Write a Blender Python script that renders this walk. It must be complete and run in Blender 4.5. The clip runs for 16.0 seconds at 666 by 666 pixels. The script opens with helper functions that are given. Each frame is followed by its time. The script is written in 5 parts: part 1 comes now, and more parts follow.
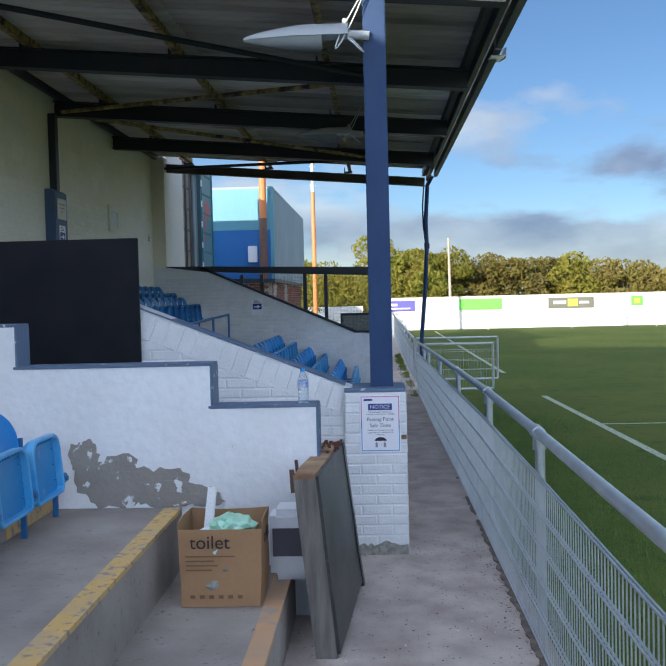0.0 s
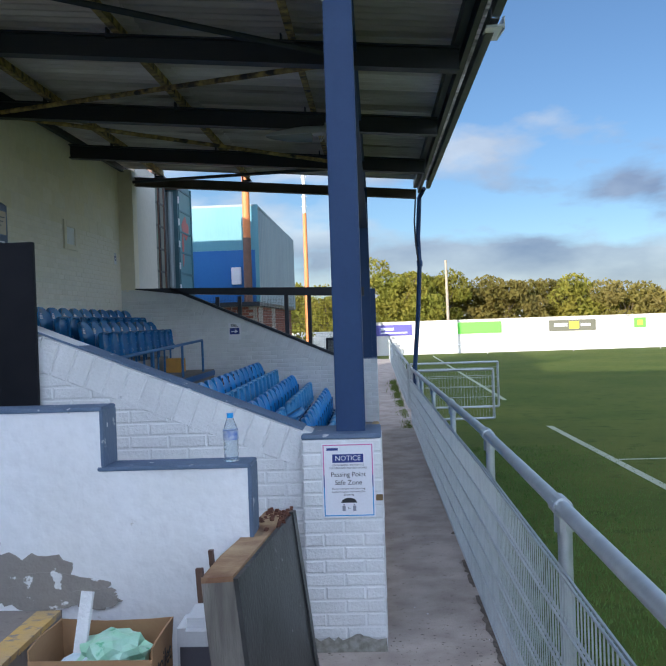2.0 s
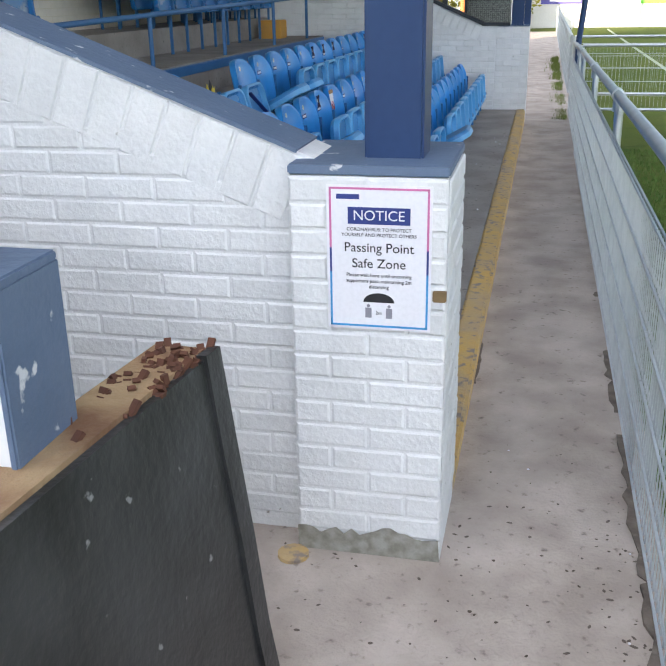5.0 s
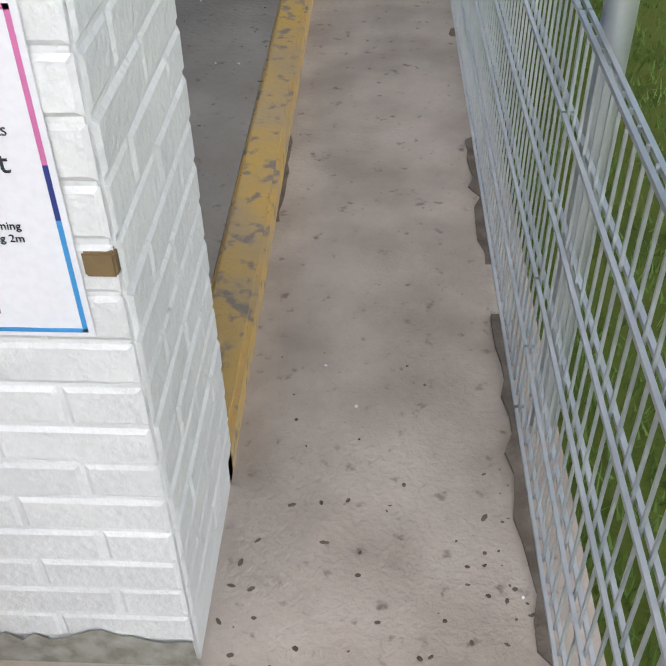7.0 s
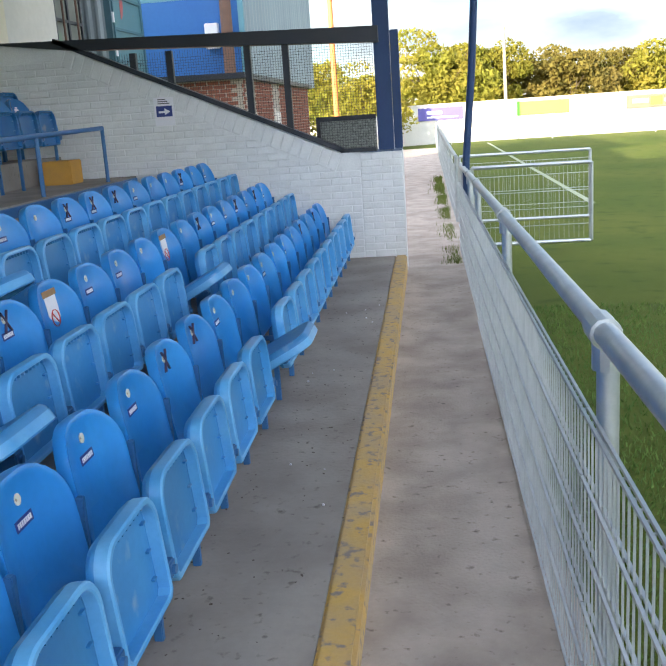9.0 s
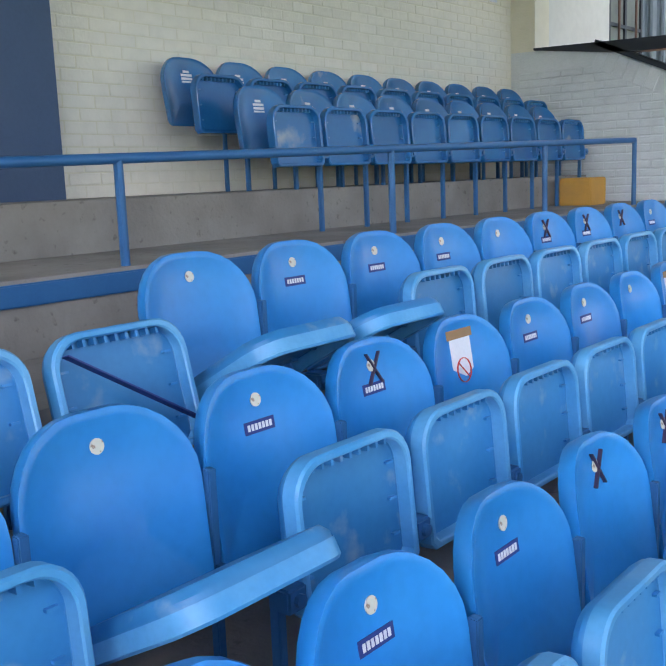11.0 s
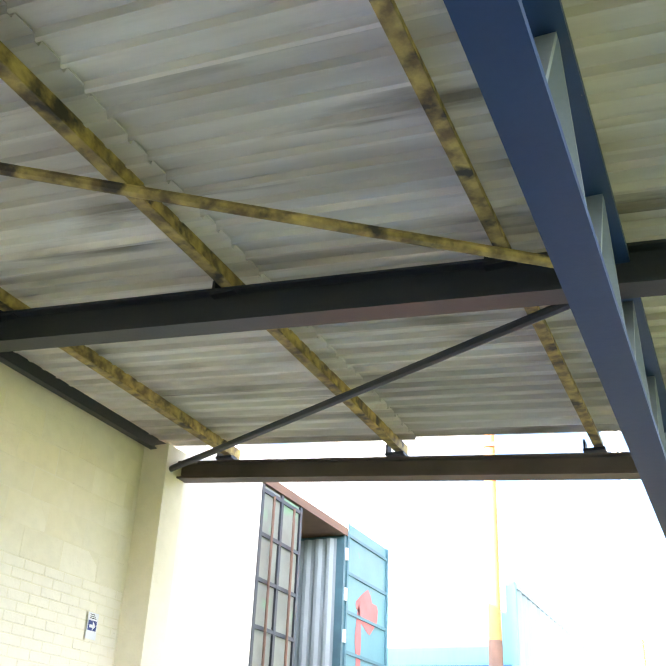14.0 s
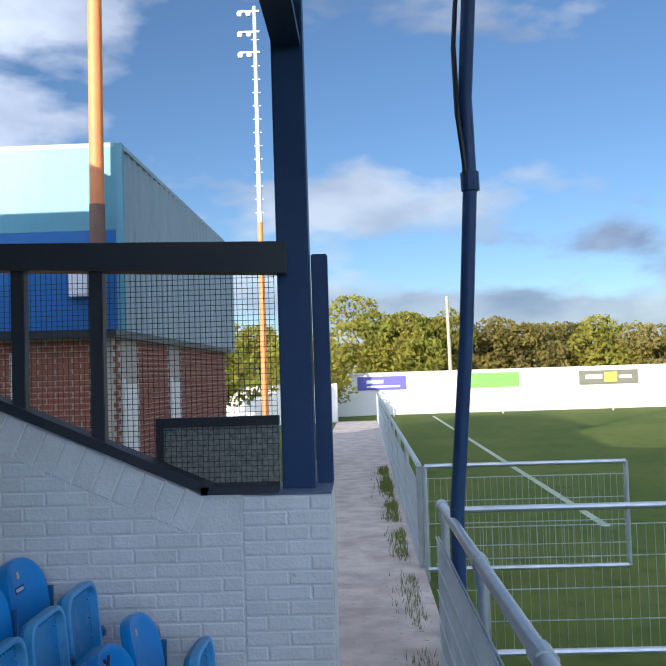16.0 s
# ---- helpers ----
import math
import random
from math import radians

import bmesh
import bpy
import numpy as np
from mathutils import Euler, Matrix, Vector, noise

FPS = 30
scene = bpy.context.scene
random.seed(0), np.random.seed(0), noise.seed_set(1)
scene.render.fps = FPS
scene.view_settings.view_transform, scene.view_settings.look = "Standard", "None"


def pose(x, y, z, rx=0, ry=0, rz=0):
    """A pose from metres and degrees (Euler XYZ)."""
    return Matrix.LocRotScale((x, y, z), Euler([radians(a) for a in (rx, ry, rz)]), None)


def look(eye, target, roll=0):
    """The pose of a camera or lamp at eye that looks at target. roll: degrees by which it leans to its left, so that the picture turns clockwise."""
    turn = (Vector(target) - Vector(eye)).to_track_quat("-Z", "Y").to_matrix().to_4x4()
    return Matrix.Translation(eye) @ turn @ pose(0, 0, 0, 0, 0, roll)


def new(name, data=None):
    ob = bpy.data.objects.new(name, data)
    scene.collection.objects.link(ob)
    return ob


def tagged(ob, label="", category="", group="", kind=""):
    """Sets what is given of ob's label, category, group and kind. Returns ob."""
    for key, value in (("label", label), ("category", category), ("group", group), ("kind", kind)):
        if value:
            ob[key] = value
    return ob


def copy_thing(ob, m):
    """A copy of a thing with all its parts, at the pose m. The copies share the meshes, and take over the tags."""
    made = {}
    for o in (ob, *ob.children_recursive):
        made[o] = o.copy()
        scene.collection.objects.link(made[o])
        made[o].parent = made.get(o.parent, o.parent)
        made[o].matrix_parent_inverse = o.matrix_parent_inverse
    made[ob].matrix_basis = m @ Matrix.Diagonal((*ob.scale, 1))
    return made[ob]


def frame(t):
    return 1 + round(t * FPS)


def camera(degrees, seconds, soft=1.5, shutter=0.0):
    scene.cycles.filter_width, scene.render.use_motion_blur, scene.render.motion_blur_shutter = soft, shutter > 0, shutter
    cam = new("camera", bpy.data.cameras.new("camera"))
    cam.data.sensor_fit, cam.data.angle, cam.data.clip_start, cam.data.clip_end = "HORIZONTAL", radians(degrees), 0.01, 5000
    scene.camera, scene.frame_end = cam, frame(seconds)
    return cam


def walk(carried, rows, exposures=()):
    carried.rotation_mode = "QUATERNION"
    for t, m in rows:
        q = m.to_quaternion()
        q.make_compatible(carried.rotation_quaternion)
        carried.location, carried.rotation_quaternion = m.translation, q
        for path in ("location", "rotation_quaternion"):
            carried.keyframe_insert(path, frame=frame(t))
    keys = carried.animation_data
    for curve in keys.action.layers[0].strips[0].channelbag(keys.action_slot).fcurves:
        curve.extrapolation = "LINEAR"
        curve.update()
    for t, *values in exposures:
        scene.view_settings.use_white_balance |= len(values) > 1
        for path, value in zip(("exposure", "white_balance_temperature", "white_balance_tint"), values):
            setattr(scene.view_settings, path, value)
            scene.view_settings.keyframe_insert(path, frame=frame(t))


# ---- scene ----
PATH = [
    (0, (-0.201, -6.71, 1.923), (-0.298, -4.714, 1.844), -1.4),
    (0.5, (-0.131, -6.392, 1.927), (-0.263, -4.397, 1.881), -1.2),
    (1, (-0.096, -6.02, 1.902), (-0.23, -4.025, 1.861), -1.1),
    (1.5, (-0.087, -5.578, 1.905), (-0.179, -3.581, 1.859), -1.2),
    (2, (-0.011, -5.151, 1.878), (-0.105, -3.154, 1.854), -1.9),
    (2.5, (0.033, -4.723, 1.854), (-0.077, -2.726, 1.827), -1.4),
    (3, (0.087, -4.251, 1.844), (-0.056, -2.257, 1.776), -0.9),
    (3.5, (0.174, -3.802, 1.845), (-0.12, -1.826, 1.76), -0.2),
    (4, (0.188, -3.352, 1.802), (-0.19, -1.397, 1.617), 0.0),
    (4.3, (0.124, -3.034, 1.786), (-0.245, -1.096, 1.455), 0.7),
    (4.5, (0.199, -2.896, 1.768), (-0.209, -0.987, 1.335), -0.3),
    (4.7, (0.223, -2.72, 1.737), (-0.212, -0.845, 1.193), -0.4),
    (6.8, (0.298, -1.006, 1.485), (0.191, 0.532, 0.211), -1.4),
    (7, (0.297, -0.851, 1.494), (0.210, 0.675, 0.204), -1.1),
    (7.5, (0.316, -0.47, 1.515), (0.251, 1.209, 0.429), -0.6),
    (7.8, (0.35, -0.06, 1.62), (0.240, 1.64, 0.58), -2.0),
    (8, (0.358, 0.186, 1.703), (0.220, 1.936, 0.746), -2.8),
    (8.2, (0.355, 0.400, 1.736), (0.206, 2.217, 0.913), -3.1),
    (10.3, (0.122, 2.285, 1.419), (-0.699, 4.087, 1.133), -3.2),
    (10.5, (0.145, 2.409, 1.43), (-0.848, 4.116, 1.116), -2.8),
    (11, (0.071, 2.707, 1.427), (-1.202, 4.212, 1.09), -2.2),
    (11.5, (-0.051, 2.991, 1.525), (-1.411, 4.457, 1.483), -0.7),
    (11.6, (-0.058, 3.062, 1.53), (-1.436, 4.511, 1.572), -0.6),
    (12, (-0.023, 3.342, 1.596), (-1.444, 4.707, 1.94), 0.7),
    (12.4, (-0.01, 3.568, 1.686), (-1.351, 4.93, 2.276), 2.3),
    (12.5, (-0.023, 3.635, 1.703), (-1.328, 5.006, 2.35), 2.9),
    (13, (0.057, 3.902, 1.967), (-1.023, 5.385, 2.765), 3.1),
    (13.5, (0.105, 4.313, 2.029), (-0.808, 5.86, 2.908), 3.5),
    (14, (0.159, 4.758, 2.01), (-0.585, 6.377, 2.918), 2.6),
    (14.5, (0.169, 5.232, 2.029), (-0.357, 6.959, 2.89), 0.6),
    (15, (0.238, 5.741, 2.016), (-0.151, 7.565, 2.738), -0.5),
    (15.5, (0.162, 6.153, 1.94), (-0.033, 8.087, 2.41), -1.3),
    (16, (0.183, 6.525, 1.811), (0.118, 8.522, 1.899), -1.8),
]
cam = camera(40.2, 16.0)
walk(cam, [(t, look(e, a, r)) for t, e, a, r in PATH],
     exposures=[(0, 1.15, 5900, 10), (3.0, 1.3, 6000, 10), (3.5, 1.55, 6400, 10), (4.5, 2.05, 6900, 10), (6.8, 2.05, 8000, 10), (7.5, 2.25, 8000, 10), (8.2, 2.3, 7600, 10), (10.3, 2.4, 6900, 10),
                (11.0, 2.65, 6900, 12), (12.0, 3.25, 7500, 15), (12.5, 3.5, 7500, 15), (13.5, 3.9, 7500, 15), (14.5, 4.2, 7400, 15),
                (15.0, 3.1, 6800, 12), (15.5, 1.8, 6100, 10), (16, 1.3, 5900, 10)])

# ---- light ----
SUN_EL, SUN_DIR = radians(13.5), Vector((0.5, 0.87, 0)).normalized()
world = bpy.data.worlds.new("sky")
scene.world = world
world.use_nodes = True
wn, wl = world.node_tree.nodes, world.node_tree.links
wn.clear()
sky = wn.new("ShaderNodeTexSky")
sky.sky_type, sky.sun_disc = "NISHITA", False
sky.sun_elevation, sky.sun_rotation = SUN_EL, math.atan2(-SUN_DIR.x, -SUN_DIR.y)
sky.air_density, sky.dust_density, sky.ozone_density = 0.8, 0.25, 2.6
bg = wn.new("ShaderNodeBackground")
bg.inputs["Strength"].default_value = 0.055
wout = wn.new("ShaderNodeOutputWorld")
wtc, wmap = wn.new("ShaderNodeTexCoord"), wn.new("ShaderNodeMapping")
wmap.inputs["Scale"].default_value = (1.0, 1.0, 2.4)
wmap.inputs["Location"].default_value = (0.35, 0.1, 0.2)
wnoise, wramp = wn.new("ShaderNodeTexNoise"), wn.new("ShaderNodeValToRGB")
wnoise.inputs["Scale"].default_value, wnoise.inputs["Detail"].default_value = 3.4, 8.0
wnoise.inputs["Roughness"].default_value, wnoise.inputs["Distortion"].default_value = 0.5, 0.1
wramp.color_ramp.elements[0].position, wramp.color_ramp.elements[1].position = 0.47, 0.54
wshade, wsramp = wn.new("ShaderNodeTexNoise"), wn.new("ShaderNodeValToRGB")
wshade.inputs["Scale"].default_value, wshade.inputs["Detail"].default_value = 4.2, 6.0
wsramp.color_ramp.elements[0].position, wsramp.color_ramp.elements[1].position = 0.35, 0.65
wsramp.color_ramp.elements[0].color, wsramp.color_ramp.elements[1].color = (0.42, 0.47, 0.58, 1), (1.12, 1.08, 1.03, 1)
wmix = wn.new("ShaderNodeMix")
wmix.data_type = "RGBA"
wl.new(wtc.outputs["Generated"], wmap.inputs["Vector"])
wl.new(wmap.outputs["Vector"], wnoise.inputs["Vector"])
wl.new(wmap.outputs["Vector"], wshade.inputs["Vector"])
wl.new(wnoise.outputs["Fac"], wramp.inputs["Fac"])
wl.new(wshade.outputs["Fac"], wsramp.inputs["Fac"])
wl.new(wramp.outputs["Color"], wmix.inputs["Factor"])
wl.new(sky.outputs["Color"], wmix.inputs["A"])
wscale, wlift, wcloud = wn.new("ShaderNodeVectorMath"), wn.new("ShaderNodeVectorMath"), wn.new("ShaderNodeVectorMath")
wscale.operation, wlift.operation, wcloud.operation = "SCALE", "ADD", "MULTIPLY"
wscale.inputs["Scale"].default_value = 0.55
wlift.inputs[1].default_value = (4.2, 4.2, 4.2)
wl.new(sky.outputs["Color"], wscale.inputs[0])
wl.new(wscale.outputs["Vector"], wlift.inputs[0])
wl.new(wlift.outputs["Vector"], wcloud.inputs[0])
wl.new(wsramp.outputs["Color"], wcloud.inputs[1])
# clouds scatter sunlight forwards: brighter towards the sun
wdot, wpow, wglow, wfwd = wn.new("ShaderNodeVectorMath"), wn.new("ShaderNodeMapRange"), wn.new("ShaderNodeMath"), wn.new("ShaderNodeVectorMath")
wdot.operation, wglow.operation, wfwd.operation = "DOT_PRODUCT", "MULTIPLY_ADD", "SCALE"
wdot.inputs[1].default_value = (-SUN_DIR.x * math.cos(SUN_EL), -SUN_DIR.y * math.cos(SUN_EL), math.sin(SUN_EL))
wpow.interpolation_type = "SMOOTHSTEP"
wpow.inputs["From Min"].default_value, wpow.inputs["From Max"].default_value = -0.8, 1.0
wglow.inputs[1].default_value, wglow.inputs[2].default_value = 6.0, 0.8
wl.new(wtc.outputs["Generated"], wdot.inputs[0])
wl.new(wdot.outputs["Value"], wpow.inputs["Value"])
wl.new(wpow.outputs["Result"], wglow.inputs[0])
wl.new(wglow.outputs["Value"], wfwd.inputs["Scale"])
wl.new(wcloud.outputs["Vector"], wfwd.inputs[0])
wl.new(wfwd.outputs["Vector"], wmix.inputs["B"])
wl.new(wmix.outputs["Result"], bg.inputs["Color"])
wl.new(bg.outputs["Background"], wout.inputs["Surface"])
sun = new("sun", bpy.data.lights.new("sun", "SUN"))
sun.data.energy, sun.data.angle, sun.data.color = 4.2, radians(0.5), (1.0, 0.86, 0.66)
sun.matrix_world = look((0, 0, 30), Vector((0, 0, 30)) + SUN_DIR * math.cos(SUN_EL) - Vector((0, 0, math.sin(SUN_EL))))

# ---- materials ----
def mat(name, color, rough=0.7, metal=0.0, second=None, scale=6.0, amount=0.5, bump=0.0, bscale=40.0, spots=None, spot_scale=9.0,
        spot_from=0.62, spot_to=0.68, vary=0.0, stretch=(1, 1, 1), spec=0.5):
    """Base colour, a second colour through broad noise, spots of wear with a shape of their own, fine relief."""
    m = bpy.data.materials.new(name)
    m.use_nodes = True
    nt = m.node_tree
    n, l = nt.nodes, nt.links
    p = n["Principled BSDF"]
    p.inputs["Roughness"].default_value, p.inputs["Metallic"].default_value = rough, metal
    p.inputs["Specular IOR Level"].default_value = spec
    tc, mp = n.new("ShaderNodeTexCoord"), n.new("ShaderNodeMapping")
    mp.inputs["Scale"].default_value = stretch
    l.new(tc.outputs["Object"], mp.inputs["Vector"])
    if vary:
        ro, vm = n.new("ShaderNodeObjectInfo"), n.new("ShaderNodeVectorMath")
        vm.operation = "SCALE"
        vm.inputs[0].default_value = (37.0, 53.0, 71.0)
        l.new(ro.outputs["Random"], vm.inputs["Scale"])
        l.new(vm.outputs["Vector"], mp.inputs["Location"])

    def noise_fac(s, detail, lo, hi):
        t, r = n.new("ShaderNodeTexNoise"), n.new("ShaderNodeMapRange")
        t.inputs["Scale"].default_value, t.inputs["Detail"].default_value = s, detail
        r.inputs["From Min"].default_value, r.inputs["From Max"].default_value = lo, hi
        l.new(mp.outputs["Vector"], t.inputs["Vector"])
        l.new(t.outputs["Fac"], r.inputs["Value"])
        return r.outputs["Result"]

    def blend(a, b, fac):
        x = n.new("ShaderNodeMix")
        x.data_type = "RGBA"
        for k, v in (("A", a), ("B", b), ("Factor", fac)):
            if isinstance(v, (tuple, float, int)):
                x.inputs[k].default_value = (*v, 1) if isinstance(v, tuple) else v
            else:
                l.new(v, x.inputs[k])
        return x.outputs["Result"]

    col = color
    if second:
        f = n.new("ShaderNodeMath")
        f.operation = "MULTIPLY"
        f.inputs[1].default_value = amount
        l.new(noise_fac(scale, 8, 0.35, 0.65), f.inputs[0])
        col = blend(col, second, f.outputs["Value"])
    grain = n.new("ShaderNodeMath")
    grain.operation = "MULTIPLY"
    grain.inputs[1].default_value = 0.12
    l.new(noise_fac(scale * 14, 4, 0.4, 0.7), grain.inputs[0])
    col = blend(col, tuple(c * 0.55 for c in color), grain.outputs["Value"])
    if spots:
        col = blend(col, spots, noise_fac(spot_scale, 6, spot_from, spot_to))
    if vary:
        oi, hs, mr = n.new("ShaderNodeObjectInfo"), n.new("ShaderNodeHueSaturation"), n.new("ShaderNodeMapRange")
        mr.inputs["To Min"].default_value, mr.inputs["To Max"].default_value = 1 - vary, 1 + vary
        l.new(oi.outputs["Random"], mr.inputs["Value"])
        l.new(mr.outputs["Result"], hs.inputs["Value"])
        l.new(col, hs.inputs["Color"])
        col = hs.outputs["Color"]
    l.new(col, p.inputs["Base Color"])
    if bump:
        b, t = n.new("ShaderNodeBump"), n.new("ShaderNodeTexNoise")
        t.inputs["Scale"].default_value, t.inputs["Detail"].default_value = bscale, 6
        b.inputs["Strength"].default_value, b.inputs["Distance"].default_value = bump, 0.01
        l.new(mp.outputs["Vector"], t.inputs["Vector"])
        l.new(t.outputs["Fac"], b.inputs["Height"])
        l.new(b.outputs["Normal"], p.inputs["Normal"])
    return m


WHITE = mat("white_masonry_paint", (0.72, 0.73, 0.74), 0.75, second=(0.56, 0.57, 0.58), scale=4.5, bump=0.5, bscale=60, spots=(0.4, 0.39, 0.37), spot_scale=11, spot_from=0.74, spot_to=0.77, vary=0.03)
PEEL = mat("peeling_white_paint", (0.8, 0.81, 0.84), 0.8, second=(0.68, 0.68, 0.66), scale=1.6, bump=0.6, bscale=18, spots=(0.42, 0.38, 0.33), spot_scale=7, spot_from=0.7, spot_to=0.72)
CREAMW = mat("pale_cream_masonry_paint", (0.85, 0.79, 0.7), 0.8, second=(0.82, 0.76, 0.64), scale=0.8, amount=0.7, bump=0.4, bscale=50, spots=(0.5, 0.47, 0.38), spot_scale=12, spot_from=0.74, spot_to=0.77, vary=0.03)
CREAM = mat("cream_masonry_paint", (0.79, 0.72, 0.56), 0.8, second=(0.83, 0.78, 0.69), scale=0.7, amount=0.8, bump=0.4, bscale=50, vary=0.03)
CONC = mat("worn_concrete", (0.33, 0.3, 0.27), 0.85, second=(0.2, 0.175, 0.16), scale=2.2, amount=0.8, bump=0.4, bscale=45, spots=(0.14, 0.12, 0.105), spot_scale=24, spot_from=0.62, spot_to=0.76)
PATHC = mat("walkway_concrete", (0.49, 0.43, 0.385), 0.85, second=(0.3, 0.25, 0.22), scale=3.2, amount=0.85, bump=0.5, bscale=70, spots=(0.16, 0.13, 0.11), spot_scale=26, spot_from=0.62, spot_to=0.76)
YELLOW = mat("worn_yellow_paint", (0.62, 0.4, 0.12), 0.8, second=(0.44, 0.34, 0.22), scale=5, amount=0.8, bump=0.5, bscale=60, spots=(0.26, 0.22, 0.19), spot_scale=22, spot_from=0.55, spot_to=0.66)
NAVY = mat("navy_gloss_paint", (0.014, 0.042, 0.12), 0.5, spec=0.3, second=(0.02, 0.055, 0.14), scale=3, bump=0.1, bscale=20, spots=(0.4, 0.4, 0.42), spot_scale=22, spot_from=0.78, spot_to=0.8)
DARK = mat("dark_navy_steel", (0.014, 0.02, 0.034), 0.5, second=(0.03, 0.03, 0.035), scale=3, bump=0.1)
TRIM = mat("slate_blue_trim_paint", (0.1, 0.15, 0.24), 0.6, second=(0.14, 0.19, 0.28), scale=5, bump=0.4, spots=(0.6, 0.62, 0.65), spot_scale=14, spot_from=0.66, spot_to=0.7)
SEATB = mat("blue_seat_plastic", (0.012, 0.225, 0.62), 0.3, second=(0.025, 0.29, 0.68), scale=2.5, amount=0.6, vary=0.1, bump=0.03, bscale=30)
# paler than the pan: light catching the rim put into its colour
SEATR = mat("light_edged_blue_seat_rim", (0.05, 0.3, 0.62), 0.35, second=(0.14, 0.42, 0.7), scale=5, amount=0.8, vary=0.1)
# shade deep in the stand put into the blue; pale spots are fading, glare
SEATD = mat("shaded_dark_blue_seat_plastic", (0.01, 0.12, 0.33), 0.22, second=(0.02, 0.17, 0.4), scale=3, amount=0.7, vary=0.12, spots=(0.3, 0.36, 0.42), spot_scale=4, spot_from=0.64, spot_to=0.76)
SEATP = mat("blue_seat_pan_plastic", (0.02, 0.2, 0.48), 0.4, second=(0.06, 0.28, 0.55), scale=3, amount=0.6, vary=0.16, spots=(0.2, 0.34, 0.5), spot_scale=9, spot_from=0.6, spot_to=0.75)
FRAMEB = mat("blue_seat_steel", (0.02, 0.12, 0.3), 0.45, second=(0.035, 0.16, 0.36), scale=6, bump=0.08)
GALV = mat("galvanised_steel", (0.5, 0.54, 0.57), 0.4, 0.72, second=(0.34, 0.38, 0.42), scale=9, bump=0.1, bscale=30)
ROOF = mat("grey_sheet_roof", (0.82, 0.79, 0.75), 0.6, second=(0.46, 0.41, 0.37), scale=1.1, amount=0.9, bump=0.2, spots=(0.24, 0.21, 0.18), spot_scale=1.7, spot_from=0.6, spot_to=0.72, stretch=(0.3, 2.2, 1))
PURLIN = mat("rusty_yellow_steel", (0.5, 0.37, 0.13), 0.7, second=(0.1, 0.06, 0.035), scale=12, amount=0.9, bump=0.4, spots=(0.04, 0.03, 0.028), spot_scale=7, spot_from=0.52, spot_to=0.66)
GRASS = mat("mown_grass", (0.072, 0.105, 0.022), 0.95, second=(0.11, 0.13, 0.03), scale=0.35, amount=0.8, bump=0.6, bscale=90, spec=0.1, spots=(0.055, 0.085, 0.018), spot_scale=3, spot_from=0.55, spot_to=0.7)
LINE = mat("white_pitch_paint", (0.38, 0.42, 0.33), 0.9, spots=(0.14, 0.2, 0.07), spot_scale=14, spot_from=0.55, spot_to=0.75)
WALLW = mat("white_perimeter_paint", (0.72, 0.7, 0.66), 0.8, second=(0.62, 0.6, 0.55), scale=0.8)
BLACKB = mat("black_board", (0.004, 0.005, 0.009), 0.7, spec=0.25, second=(0.012, 0.012, 0.016), scale=4)
LEAF = mat("spring_leaves", (0.24, 0.25, 0.045), 0.85, second=(0.3, 0.26, 0.055), scale=0.5, amount=0.9, vary=0.15, spec=0.1)
LEAFB = mat("brown_green_leaves", (0.27, 0.22, 0.075), 0.9, second=(0.22, 0.2, 0.05), scale=0.4, amount=0.9, vary=0.15, spec=0.1)
BARK = mat("bark", (0.12, 0.09, 0.065), 0.9, second=(0.07, 0.055, 0.04), scale=5, bump=0.5)
ORANGE = mat("orange_pole_paint", (0.6, 0.2, 0.06), 0.6, second=(0.5, 0.15, 0.05), scale=4)
RUSTP = mat("rusty_pole_base", (0.16, 0.085, 0.06), 0.7, second=(0.1, 0.06, 0.05), scale=6)
# sunlit and stand-shaded tones of one container blue, put into two colours
CONTL = mat("sunlit_blue_container_paint", (0.085, 0.25, 0.32), 0.5, second=(0.13, 0.31, 0.37), scale=0.8, spots=(0.45, 0.36, 0.16), spot_scale=2, spot_from=0.73, spot_to=0.76, stretch=(2, 2, 0.3))
CONTB = mat("shaded_blue_container_paint", (0.012, 0.11, 0.34), 0.5, second=(0.02, 0.14, 0.38), scale=1.2)
CONTG = mat("grey_blue_container_side", (0.26, 0.33, 0.37), 0.5, second=(0.2, 0.26, 0.3), scale=0.9, amount=0.8, stretch=(1, 1, 0.25))
DOORT = mat("teal_container_door", (0.06, 0.19, 0.24), 0.5, second=(0.09, 0.24, 0.28), scale=2, spots=(0.14, 0.16, 0.15), spot_scale=4, spot_from=0.68, spot_to=0.72)
DOORG = mat("weathered_grey_door", (0.2, 0.22, 0.2), 0.6, second=(0.12, 0.12, 0.11), scale=3, spots=(0.14, 0.26, 0.17), spot_scale=1.4, spot_from=0.55, spot_to=0.62)
BRICKR = mat("red_brick", (0.3, 0.1, 0.06), 0.85, second=(0.22, 0.07, 0.05), scale=5, vary=0.2, bump=0.3)
MORTAR = mat("pale_mortar", (0.4, 0.36, 0.31), 0.9, bump=0.3)
CARD = mat("brown_cardboard", (0.34, 0.2, 0.1), 0.85, second=(0.28, 0.16, 0.08), scale=3, bump=0.1)
PAPER = mat("white_paper", (0.75, 0.75, 0.8), 0.5)
INK = mat("black_ink", (0.015, 0.015, 0.02), 0.6)
INKB = mat("navy_ink", (0.02, 0.04, 0.2), 0.6)
PINK = mat("pink_ink", (0.6, 0.16, 0.36), 0.6)
CYAN = mat("cyan_ink", (0.03, 0.28, 0.6), 0.6)
LAMPG = mat("lamp_grey", (0.5, 0.52, 0.54), 0.45)

